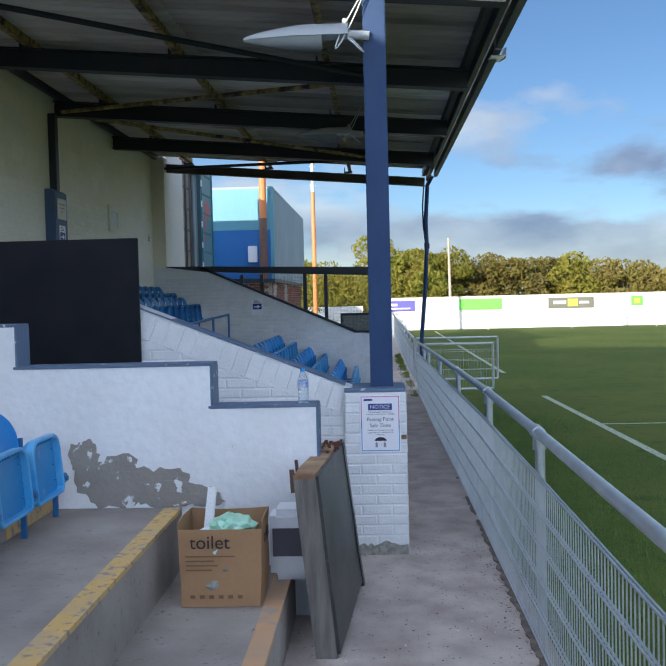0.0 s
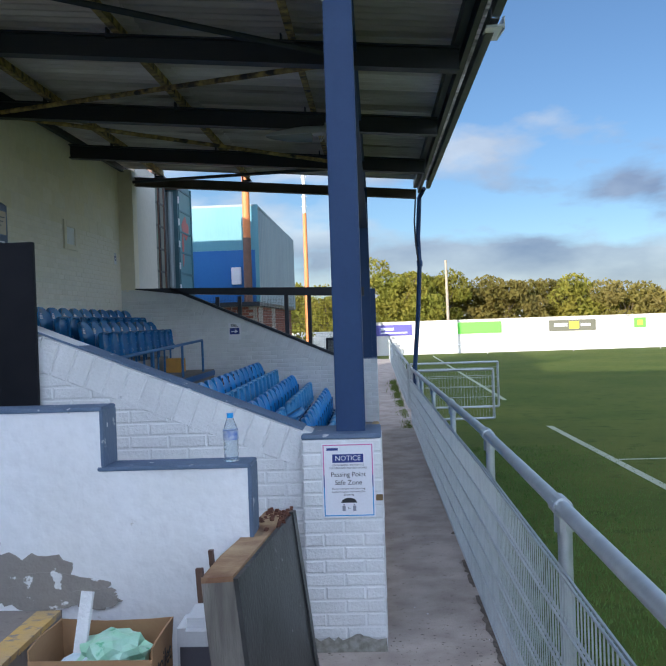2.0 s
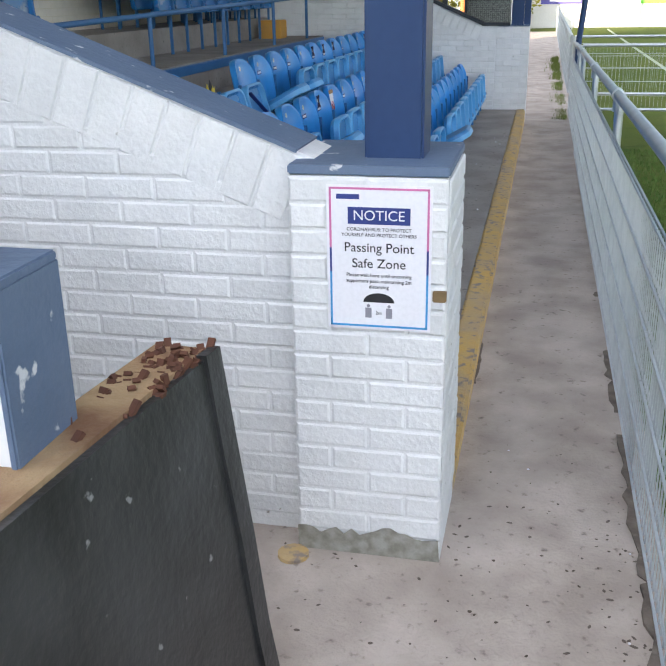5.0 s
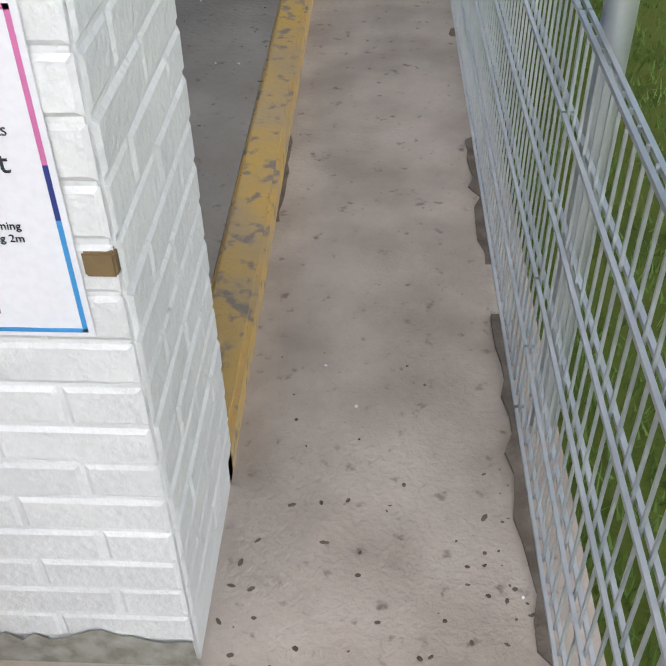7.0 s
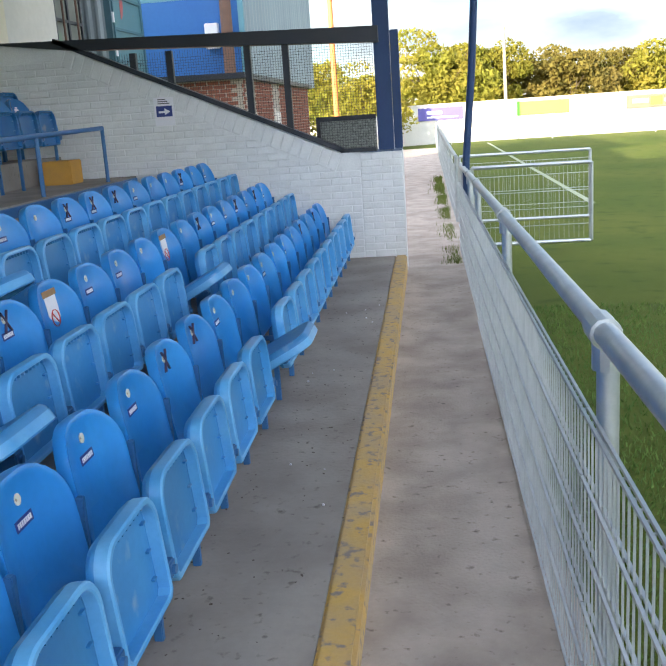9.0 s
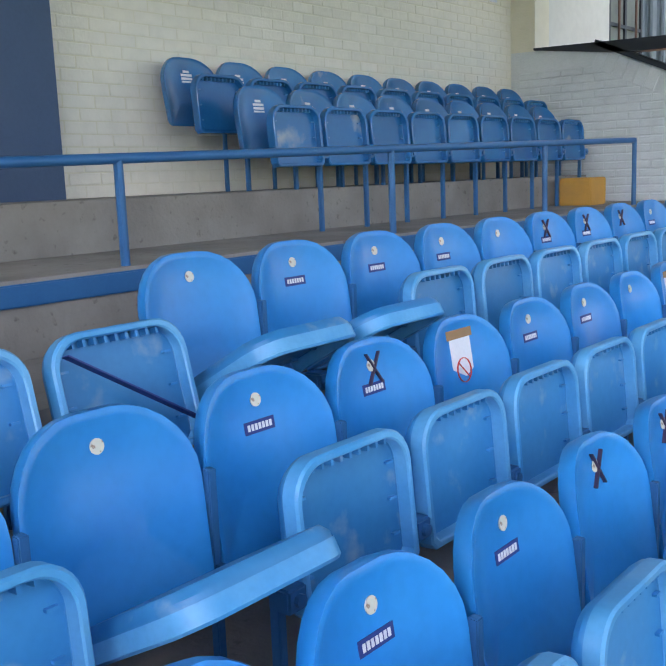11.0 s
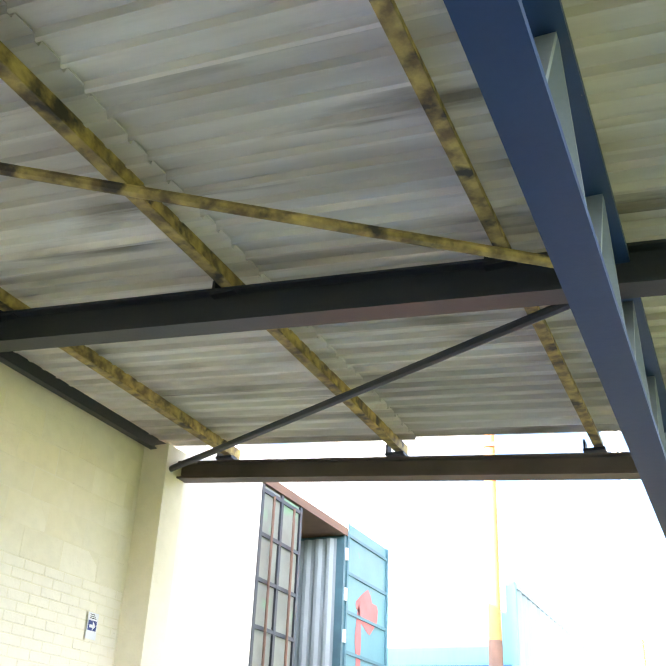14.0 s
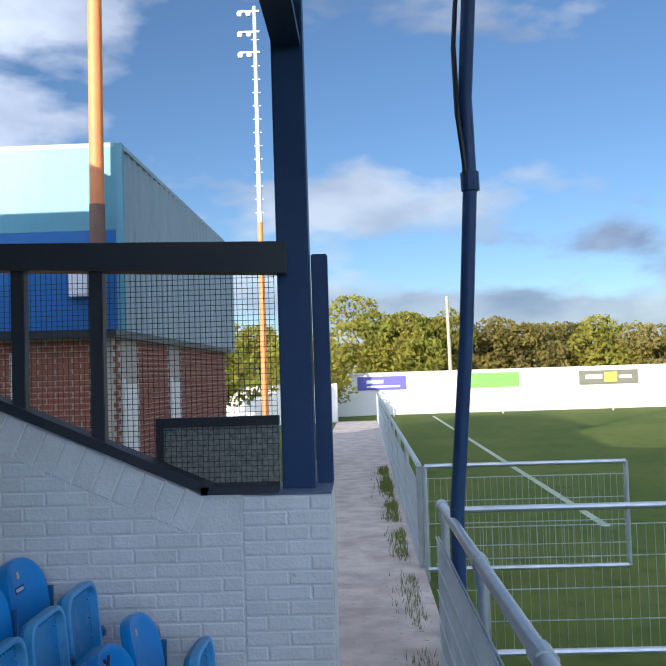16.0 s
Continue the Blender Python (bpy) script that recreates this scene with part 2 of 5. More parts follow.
# roof sheets differ in age
nt_ = ROOF.node_tree
geo, span, tone = nt_.nodes.new("ShaderNodeNewGeometry"), nt_.nodes.new("ShaderNodeMapRange"), nt_.nodes.new("ShaderNodeHueSaturation")
span.inputs["To Min"].default_value, span.inputs["To Max"].default_value = 0.7, 1.2
base = nt_.nodes["Principled BSDF"].inputs["Base Color"]
nt_.links.new(geo.outputs["Random Per Island"], span.inputs["Value"])
nt_.links.new(span.outputs["Result"], tone.inputs["Value"])
nt_.links.new(base.links[0].from_socket, tone.inputs["Color"])
nt_.links.new(tone.outputs["Color"], base)
for lm in (LEAF, LEAFB):
    nt_ = lm.node_tree
    pb, mo = nt_.nodes["Principled BSDF"], nt_.nodes["Material Output"]
    tl, mx = nt_.nodes.new("ShaderNodeBsdfTranslucent"), nt_.nodes.new("ShaderNodeMixShader")
    mx.inputs["Fac"].default_value = 0.55
    nt_.links.new(pb.inputs["Base Color"].links[0].from_socket, tl.inputs["Color"])
    nt_.links.new(pb.outputs["BSDF"], mx.inputs[1])
    nt_.links.new(tl.outputs["BSDF"], mx.inputs[2])
    nt_.links.new(mx.outputs["Shader"], mo.inputs["Surface"])

# ---- mesh tools ----
def box(bm, x0, x1, y0, y1, z0, z1, bevel=0.0):
    r = bmesh.ops.create_cube(bm, size=1, matrix=Matrix.Translation(((x0 + x1) / 2, (y0 + y1) / 2, (z0 + z1) / 2)) @ Matrix.Diagonal((abs(x1 - x0), abs(y1 - y0), abs(z1 - z0), 1)))
    if bevel:
        es = {e for v in r["verts"] for e in v.link_edges}
        bmesh.ops.bevel(bm, geom=list(es), offset=bevel, segments=2, affect="EDGES")
    return bm


def bar(bm, a, b, w, h, up=(0, 0, 1)):
    """A straight bar from a to b, w wide and h high."""
    a, b = Vector(a), Vector(b)
    d = (b - a)
    y = d.normalized()
    x = y.cross(Vector(up)).normalized()
    z = x.cross(y)
    m = Matrix((x, y, z)).transposed().to_4x4()
    m.translation = (a + b) / 2
    bmesh.ops.create_cube(bm, size=1, matrix=m @ Matrix.Diagonal((w, d.length, h, 1)))
    return bm


def rod(bm, a, b, r, seg=8, r2=None):
    a, b = Vector(a), Vector(b)
    m = (b - a).to_track_quat("Z", "Y").to_matrix().to_4x4()
    m.translation = (a + b) / 2
    bmesh.ops.create_cone(bm, cap_ends=True, segments=seg, radius1=r, radius2=r if r2 is None else r2, depth=(b - a).length, matrix=m)
    return bm


def prism(bm, pts, a, b, axis="y"):
    """A flat outline pushed from a to b along an axis; pts are (x, z), (y, z) or (x, y)."""
    put = {"y": lambda p, t: (p[0], t, p[1]), "x": lambda p, t: (t, p[0], p[1]), "z": lambda p, t: (p[0], p[1], t)}[axis]
    va, vb = [bm.verts.new(put(p, a)) for p in pts], [bm.verts.new(put(p, b)) for p in pts]
    fs = [bm.faces.new(va), bm.faces.new(vb[::-1])]
    k = len(pts)
    fs += [bm.faces.new((va[i], vb[i], vb[(i + 1) % k], va[(i + 1) % k])) for i in range(k)]
    bmesh.ops.recalc_face_normals(bm, faces=fs)
    return bm


def mesh_of(name, bm, material, smooth=False):
    me = bpy.data.meshes.new(name)
    bmesh.ops.recalc_face_normals(bm, faces=bm.faces)
    bm.to_mesh(me)
    bm.free()
    me.materials.append(material)
    if smooth:
        me.shade_smooth()
        me.set_sharp_from_angle(angle=radians(38))
    return me


def part(name, bm, material, parent, label="", smooth=False):
    ob = new(name, bm if isinstance(bm, bpy.types.Mesh) else mesh_of(name, bm, material, smooth))
    if parent:
        ob.parent = parent
        ob.matrix_parent_inverse = Matrix.Translation(-parent.location) if not parent.parent else Matrix.Identity(4)
    return tagged(ob, label)


def thing(name, label, category, at=(0, 0, 0), group="", kind=""):
    ob = new(name)
    ob.empty_display_size = 0.1
    ob.location = at
    return tagged(ob, label, category, group, kind)


def solid(name, bm, material, label="", category="", group="", kind="structure", smooth=False):
    return tagged(part(name, bm, material, None, "", smooth), label, category, group, kind)


# ---- the setting ----
FAR_Y, BACK_X, NEAR_Y = 11.15, -4.59, -14.0
def roof_z(x):
    return 4.86 + (x - BACK_X) * -0.083


def walk_z(y):
    return -0.016 * min(14.0, max(0.0, y))


bm = bmesh.new()
xs = [-600, -120, -40, -12, 0.75, 3, 8, 20, 60, 160, 600]
ys = [-600, -100, -30, -14, 0, 12, 20, 30, 45, 60, 90, 200, 700]
grid = [[bm.verts.new((x, y, walk_z(min(y, 14)) - 0.06 - (0.25 if x < 0 else 0))) for y in ys] for x in xs]
for i in range(len(xs) - 1):
    for j in range(len(ys) - 1):
        bm.faces.new((grid[i][j], grid[i + 1][j], grid[i + 1][j + 1], grid[i][j + 1]))
solid("ground", bm, GRASS, "mown green football pitch grass", "grass")

bm = bmesh.new()
prism(bm, [(NEAR_Y, 0), (0, 0), (FAR_Y + 12, walk_z(FAR_Y + 12)), (45, walk_z(45) - 0.02), (45, -0.6), (NEAR_Y, -0.6)], -1.0, 0.72, "x")
solid("walkway", bm, PATHC, "worn dirty concrete walkway along the fence", "pavement")

# terrace rows behind the kerb
bm = bmesh.new()
prism(bm, [(-0.125, 0.07), (-1.02, 0.07), (-1.02, 0.32), (-1.62, 0.32), (-1.62, 0.57), (-2.22, 0.57), (-2.22, 0.80), (-2.95, 0.80),
           (-2.95, 1.1), (-3.78, 1.1), (-3.78, 1.36), (BACK_X, 1.36), (BACK_X, -0.4), (-0.125, -0.4)], 0.45, FAR_Y)
solid("terrace", bm, CONC, "grey concrete terrace steps carrying seat rows", "terrace")
bm = bmesh.new()
box(bm, -0.125, 0, 0.4, FAR_Y, -0.4, 0.076, 0.014)
solid("kerb", bm, YELLOW, "worn yellow painted concrete kerb edge", "kerb")

# walls
bm = bmesh.new()
box(bm, BACK_X - 0.25, BACK_X, -0.6, FAR_Y + 0.3, -0.4, 4.8)
WBACK = solid("wall_back", bm, CREAM, "cream painted block and brick back wall", "wall")
# unseen wall, added to keep the low sun off terrace and near pitch
bm = bmesh.new()
box(bm, BACK_X - 3.0, BACK_X - 0.05, -26, -0.62, -0.4, 6.0)
solid("wall_clubhouse", bm, CREAM, "plain cream unseen wall added behind the open terrace to block sun", "wall")
bm = bmesh.new()
prism(bm, [(-0.3, -0.3), (-0.3, 1.2), (-0.66, 1.22), (-3.68, 2.56), (BACK_X, 2.58), (BACK_X, -0.3)], FAR_Y, FAR_Y + 0.23)
solid("wall_far", bm, WHITE, "white painted brick side wall with sloping top", "wall")
bm = bmesh.new()
prism(bm, [(-0.4, -0.3), (-0.4, 1.24), (BACK_X, 2.93), (BACK_X, -0.3)], 0.1, 0.33)
solid("wall_near", bm, WHITE, "white painted brick side wall with sloping top", "wall")
for y0, y1, nm in ((0.0, 0.46, "pier"), (FAR_Y, FAR_Y + 0.46, "pier")):
    p = thing(nm, "white painted brick pier with slate blue capping", "pier", (0, y0, 0), "brick piers", "structure")
    part("shaft", box(bmesh.new(), -0.455, 0, y0, y1, -0.3, 1.2 if y0 else 1.21, 0.006), WHITE, p)
    part("capping", box(bmesh.new(), -0.455, 0.0, y0, y1, 1.203 if y0 else 1.213, 1.215 if y0 else 1.24, 0.004), TRIM, p, "slate blue painted capping")

# posts
for y in (0.22, FAR_Y + 0.24):
    p = thing("steel_column", "navy painted steel column standing on a brick pier", "column", (-0.17, y, 1.2), "steel columns", "structure")
    part("shaft", box(bmesh.new(), -0.26, -0.09, y - 0.085, y + 0.085, 1.2, roof_z(-0.17) - 0.2, 0.008), NAVY, p)

# roof
def roof_sheet(bm, x0, x1, y0, y1, lift):
    """One box-profile sheet with its own thickness, lapped over the next."""
    prof, y = [], y0
    while y < y1 - 0.02:
        prof += [(y, 0.0), (y + 0.1, 0.0), (y + 0.112, -0.036), (y + 0.136, -0.036), (y + 0.148, 0.0)]
        y += 0.16
    prof.append((y1 + 0.03, 0.0))
    low = [[bm.verts.new((x, y, roof_z(x) + dz + lift)) for y, dz in prof] for x in (x0, x1)]
    top = [[bm.verts.new((x, y, roof_z(x) + dz + lift + 0.008)) for y, dz in prof] for x in (x0, x1)]
    for i in range(len(prof) - 1):
        bm.faces.new((low[0][i], low[1][i], low[1][i + 1], low[0][i + 1]))
        bm.faces.new((top[0][i + 1], top[1][i + 1], top[1][i], top[0][i]))
        for k in (0, 1):
            bm.faces.new((low[k][i], low[k][i + 1], top[k][i + 1], top[k][i]))
    for i in (0, len(prof) - 1):
        bm.faces.new((low[0][i], low[1][i], top[1][i], top[0][i]))


bm = bmesh.new()
y_sheet, k_sheet = -0.6, 0
while y_sheet < FAR_Y + 0.2:
    y_next = min(y_sheet + 0.96, FAR_Y + 0.22)
    roof_sheet(bm, BACK_X - 0.3, -2.1, y_sheet, y_next, 0.012 * (k_sheet % 2))
    roof_sheet(bm, -2.3, 1.02, y_sheet, y_next, 0.012 * (k_sheet % 2) + 0.024)
    y_sheet, k_sheet = y_next, k_sheet + 1
solid("ceiling", bm, ROOF, "grey corrugated sheet roof with stained underside", "roof")
BEAMS = [11.4, 8.6, 5.8, 3.0, 0.2]
for y in BEAMS:
    b = thing("roof_beam", "dark navy steel roof beam across the stand", "beam", (BACK_X, y, roof_z(BACK_X)), "roof beams", "structure")
    bm = bmesh.new()
    top = -0.2 if y > 11 else -0.15
    for dz, w, h in ((top, 0.15, 0.016), (-0.345, 0.15, 0.016), ((top - 0.345) / 2, 0.02, top + 0.34)):
        bar(bm, (BACK_X, y, roof_z(BACK_X) + dz), (0.8, y, roof_z(0.8) + dz), w, h)
    part("girder", bm, mat("brown_grey_steel", (0.13, 0.1, 0.09), 0.7, second=(0.06, 0.045, 0.04), scale=2, amount=0.9) if y > 11 else DARK, b)
for x in (-4.5, -3.85, -2.25, -0.68, 0.78):
    bm = bmesh.new()
    box(bm, x - 0.022, x + 0.022, -0.5, FAR_Y + 0.4, roof_z(x) - 0.13, roof_z(x) - 0.03)
    box(bm, x - 0.022, x + 0.045, -0.5, FAR_Y + 0.4, roof_z(x) - 0.14, roof_z(x) - 0.13)
    solid("purlin", bm, DARK if x in (-4.5, 0.78) else PURLIN, "rusty yellow steel purlin under the roof", "purlin", "purlins")

# lattice girder along the columns
g = thing("lattice_girder", "navy steel lattice girder between the columns", "girder", (-0.17, 5.9, 3.6), "", "structure")
part("bottom_chord", box(bmesh.new(), -0.25, -0.1, 0.3, FAR_Y + 0.15, 3.56, 3.6), NAVY, g)
part("top_chord", box(bmesh.new(), -0.25, -0.1, 0.3, FAR_Y + 0.15, 4.28, 4.33), NAVY, g)
LATT = mat("faded_blue_grey_paint", (0.24, 0.29, 0.36), 0.5, second=(0.16, 0.2, 0.27), scale=5)
yy, k = 0.35, 0
while yy < FAR_Y:
    part("lattice_bar", bar(bmesh.new(), (-0.17, yy, 3.58 if k % 2 else 4.3), (-0.17, yy + 0.48, 4.3 if k % 2 else 3.58), 0.02, 0.07, (1, 0, 0)), LATT, g)
    yy, k = yy + 0.48, k + 1

# perimeter wall and trees
bm = bmesh.new()
box(bm, -2, 120, 50.7, 51, -0.6, 1.7)
solid("wall_perimeter", bm, WALLW, "white painted perimeter wall round the pitch", "wall")

# ---- things: fence ----
def rail_z(y):
    return 1.15 - 0.019 * max(0.0, y)


def wire_panel(bm, y0, y1, x=0.63):
    """Welded panel: close upright wires, twin level wires."""
    n = max(2, round((y1 - y0) / 0.05))
    for i in range(n + 1):
        y = y0 + (y1 - y0) * i / n
        bar(bm, (x, y, walk_z(y) + 0.04), (x, y, rail_z(y) - 0.2), 0.005, 0.005, (0, 1, 0))
    for k in range(6):
        for dx in (-0.008, 0.008):
            a = [(x + dx, y, walk_z(y) + 0.05 + (rail_z(y) - 0.25 - walk_z(y)) * k / 5) for y in (y0, y1)]
            bar(bm, a[0], a[1], 0.008, 0.008)
    return bm


fence = thing("fence", "galvanised tube rail fence with wire mesh panels", "fence", (0.67, 0, 0))
FPOSTS = [-9.6, -7.0, -4.35, -1.65, 0.62, 3.4, 6.3, 9.2, 10.65, 12.6]
for a, b in zip(FPOSTS, FPOSTS[1:]):
    part("top_rail", rod(bmesh.new(), (0.67, a, rail_z(a)), (0.67, b, rail_z(b)), 0.03, 12), GALV, fence, smooth=True)
    part("mesh_panel", wire_panel(bmesh.new(), a + 0.004, b - 0.004), GALV, fence, "close wire mesh panel")
for y in FPOSTS:
    post = part("post", rod(bmesh.new(), (0.685, y, walk_z(y) - 0.1), (0.685, y, rail_z(y) - 0.02), 0.028, 10), GALV, fence, smooth=True)
    bm = rod(bmesh.new(), (0.67, y - 0.055, rail_z(y)), (0.67, y + 0.055, rail_z(y)), 0.039, 12)
    rod(bm, (0.682, y, rail_z(y) - 0.1), (0.682, y, rail_z(y)), 0.037, 10)
    part("clamp", bm, GALV, post, "tee clamp")

def gate_leaf(y, x0, x1, z0, z1, label):
    g = thing("gate", label, "gate", (x0, y, z0), "pitch gates")
    for a, b in (((x0, z1), (x1, z1)), ((x1, z1), (x1, z0)), ((x0, z0), (x1, z0)), ((x0, z0 - 0.15), (x0, z1))):
        part("frame_tube", rod(bmesh.new(), (a[0], y, a[1]), (b[0], y, b[1]), 0.024, 8), GALV, g, smooth=True)
    bm = bmesh.new()
    n = int((x1 - x0) / 0.06)
    for i in range(n):
        x = x0 + (x1 - x0) * (i + 0.5) / n
        bar(bm, (x, y, z0), (x, y, z1 - 0.12), 0.0025, 0.0025, (1, 0, 0))
    for k in range(5):
        z = z0 + (z1 - 0.12 - z0) * k / 4
        bar(bm, (x0, y, z), (x1, y, z), 0.006, 0.006)
    part("mesh_panel", bm, GALV, g, "wire mesh infill")


gate_leaf(12.75, 0.8, 2.25, -0.1, 0.86, "galvanised tube gate standing open onto the pitch")
gate_leaf(15.6, 0.75, 2.72, -0.15, 0.86, "long galvanised tube gate standing open onto grass")
fence2 = thing("fence", "galvanised tube fence continuing beyond the gateway", "fence", (0.7, 15.6, -0.2))
for a, b in ((15.7, 22.0), (22.0, 30.0), (30.0, 38.0), (38.0, 46.0)):
    part("top_rail", rod(bmesh.new(), (0.7, a, 0.86), (0.7, b, 0.86), 0.03, 10), GALV, fence2, smooth=True)
    bm = bmesh.new()
    n = int((b - a) / 0.07)
    for i in range(n):
        bar(bm, (0.68, a + i * 0.07, -0.2), (0.68, a + i * 0.07, 0.7), 0.006, 0.006, (0, 1, 0))
    for k in range(5):
        bar(bm, (0.68, a, -0.18 + k * 0.22), (0.68, b, -0.18 + k * 0.22), 0.012, 0.012)
    part("mesh_panel", bm, GALV, fence2, "wire mesh panel")
for i in range(12):
    y = 15.7 + i * 2.7
    part("post", rod(bmesh.new(), (0.7, y, -0.3), (0.7, y, 0.86), 0.03, 8), GALV, fence2, smooth=True)

# ---- things: seats ----
def rounded(w, h, r, n=7, r2=0.02):
    """Outline of a panel w wide, from 0 to h high, with large upper and small lower corners."""
    pts = [(-w / 2 + r2, 0.0), (w / 2 - r2, 0.0), (w / 2, r2)]
    for i in range(n + 1):
        a = math.pi / 2 * i / n
        pts.append((w / 2 - r + r * math.cos(a), h - r + r * math.sin(a)))
    for i in range(n + 1):
        a = math.pi / 2 + math.pi / 2 * i / n
        pts.append((-w / 2 + r + r * math.cos(a), h - r + r * math.sin(a)))
    return pts + [(-w / 2, r2)]


def shell(bm, w, h, r, bow, lean, thick, rim, z0=0.0, inset=0.03, taper=0.0):
    """A curved plastic panel in the y-z plane, its front towards +x, with a raised or turned rim."""
    outer = rounded(w, h, r)
    def place(y, z, dx):
        y *= 1 - taper * (1 - z / h)
        return (dx - bow * (1 - (2 * y / w) ** 2) - lean * z / h, y, z0 + z)
    def ring(s, dx):
        cz = h * 0.5
        return [bm.verts.new(place(y * (1 - 2 * s / w), cz + (z - cz) * (1 - 2 * s / h), dx)) for y, z in outer]
    rings = [ring(0.012, -thick), ring(0.0, -thick * 0.4), ring(0.0, rim * 0.6), ring(0.008, rim), ring(inset * 0.7, rim * 0.85), ring(inset, 0.0), ring(w * 0.3, 0.0)]
    k = len(outer)
    for a, b in zip(rings, rings[1:]):
        for i in range(k):
            bm.faces.new((a[i], a[(i + 1) % k], b[(i + 1) % k], b[i]))
    bm.faces.new(rings[-1])
    bm.faces.new(rings[0][::-1])
    return bm


BACK_ME = mesh_of("backrest", shell(bmesh.new(), 0.465, 0.43, 0.185, 0.05, 0.07, 0.045, 0.004, 0.215, 0.03, 0.07), SEATB, True)
PAN_H = 0.35
PAN_ME = mesh_of("seat_pan", shell(bmesh.new(), 0.415, PAN_H, 0.09, 0.0, 0.0, 0.03, 0.008, 0.0, 0.02), SEATP, True)


def rim_band(w, h, r, wide, deep):
    """The turned-down edge of a seat pan: a square band round its outline."""
    bm = bmesh.new()
    outer = rounded(w, h, r)
    def ring(k, x):
        return [bm.verts.new((x, y * (1 - 2 * k / w), h / 2 + (z - h / 2) * (1 - 2 * k / h))) for y, z in outer]
    rings = [ring(0, 0), ring(0, deep * 0.85), ring(wide * 0.25, deep), ring(wide * 0.8, deep), ring(wide, deep * 0.9), ring(wide, 0)]
    n = len(outer)
    for a, b in zip(rings, rings[1:]):
        for i in range(n):
            bm.faces.new((a[i], a[(i + 1) % n], b[(i + 1) % n], b[i]))
    return bm


RIM_ME = mesh_of("rim", rim_band(0.418, PAN_H + 0.004, 0.09, 0.02, 0.042), SEATR, True)
bm = bmesh.new()
for z in (0.08, 0.17, 0.26):
    for y in (-0.16, 0.16):
        box(bm, 0.001, 0.012, y - 0.012, y + 0.012, z, z + 0.006)
for i in range(9):
    box(bm, -0.006, 0.026, -0.13 + i * 0.0325 - 0.004, -0.13 + i * 0.0325 + 0.004, PAN_H - 0.034, PAN_H - 0.012)
RIB_ME = mesh_of("rib", bm, SEATP)
bm = bmesh.new()
box(bm, -0.045, -0.02, -0.012, 0.012, -0.25, 0.47, 0.003)
box(bm, -0.03, 0.2, -0.012, 0.012, 0.215, 0.245, 0.003)
box(bm, 0.15, 0.18, -0.012, 0.012, -0.25, 0.215, 0.003)
LEG_ME = mesh_of("leg", bm, FRAMEB)
bm = bmesh.new()
box(bm, -0.03, 0.035, -0.03, 0.03, -0.028, 0.028, 0.006)
rod(bm, (0.034, 0, 0), (0.046, 0, 0), 0.016, 8)
PIVOT_ME = mesh_of("pivot", bm, FRAMEB)
DISC_ME = mesh_of("number_disc", rod(bmesh.new(), (0, 0, 0), (0.003, 0, 0), 0.0175, 14), mat("ivory_disc", (0.62, 0.6, 0.52), 0.5, spots=(0.3, 0.2, 0.15), spot_scale=50, spot_from=0.6, spot_to=0.65))
bm = bmesh.new()
box(bm, 0, 0.002, -0.052, 0.052, -0.016, 0.016)
STICK_ME = mesh_of("sticker", bm, INKB)
bm = bmesh.new()
for i in range(7):
    box(bm, 0.002, 0.0035, -0.042 + i * 0.0125, -0.042 + i * 0.0125 + 0.008, -0.008, 0.008)
STICKB_ME = mesh_of("sticker_mark", bm, PAPER)
bm = bmesh.new()
bar(bm, (0.002, -0.03, -0.045), (0.002, 0.03, 0.045), 0.004, 0.016, (1, 0, 0))
bar(bm, (0.002, 0.03, -0.045), (0.002, -0.03, 0.045), 0.004, 0.016, (1, 0, 0))
CROSS_ME = mesh_of("tape_cross", bm, mat("dark_tape", (0.05, 0.03, 0.07), 0.5))
bm = bmesh.new()
for i, wd in enumerate((0.05, 0.09, 0.09, 0.09)):
    box(bm, 0, 0.002, -wd / 2, wd / 2, 0.03 - i * 0.022, 0.045 - i * 0.022)
LABELW_ME = mesh_of("seat_label", bm, PAPER)
bm = bmesh.new()
box(bm, 0, 0.003, -0.06, 0.06, -0.17, 0.13)
NOTE_ME = mesh_of("paper_notice", bm, PAPER)
bm = bmesh.new()
for i in range(16):
    a, b = math.tau * i / 16, math.tau * (i + 1) / 16
    bar(bm, (0.004, 0.04 * math.cos(a), 0.04 * math.sin(a)), (0.004, 0.04 * math.cos(b), 0.04 * math.sin(b)), 0.002, 0.008, (1, 0, 0))
bar(bm, (0.004, -0.028, 0.028), (0.004, 0.028, -0.028), 0.002, 0.008, (1, 0, 0))
NOTE_RING = mesh_of("notice_ring", bm, mat("red_ink", (0.6, 0.06, 0.05), 0.6))

bm = bmesh.new()
box(bm, -0.002, 0.004, -0.075, 0.075, 0.105, 0.135)
NOTE_TAPE = mesh_of("tape_strip", bm, CARD)
bm = bmesh.new()
for i, wd in enumerate((0.045, 0.04, 0.045, 0.03)):
    box(bm, 0.002, 0.004, -wd, wd, -0.065 - i * 0.014, -0.06 - i * 0.014)
NOTE_LINES = mesh_of("print_line", bm, mat("grey_print", (0.3, 0.3, 0.32), 0.6))


def front_x(z):
    return -0.07 * (z - 0.215) / 0.43 - 0.05


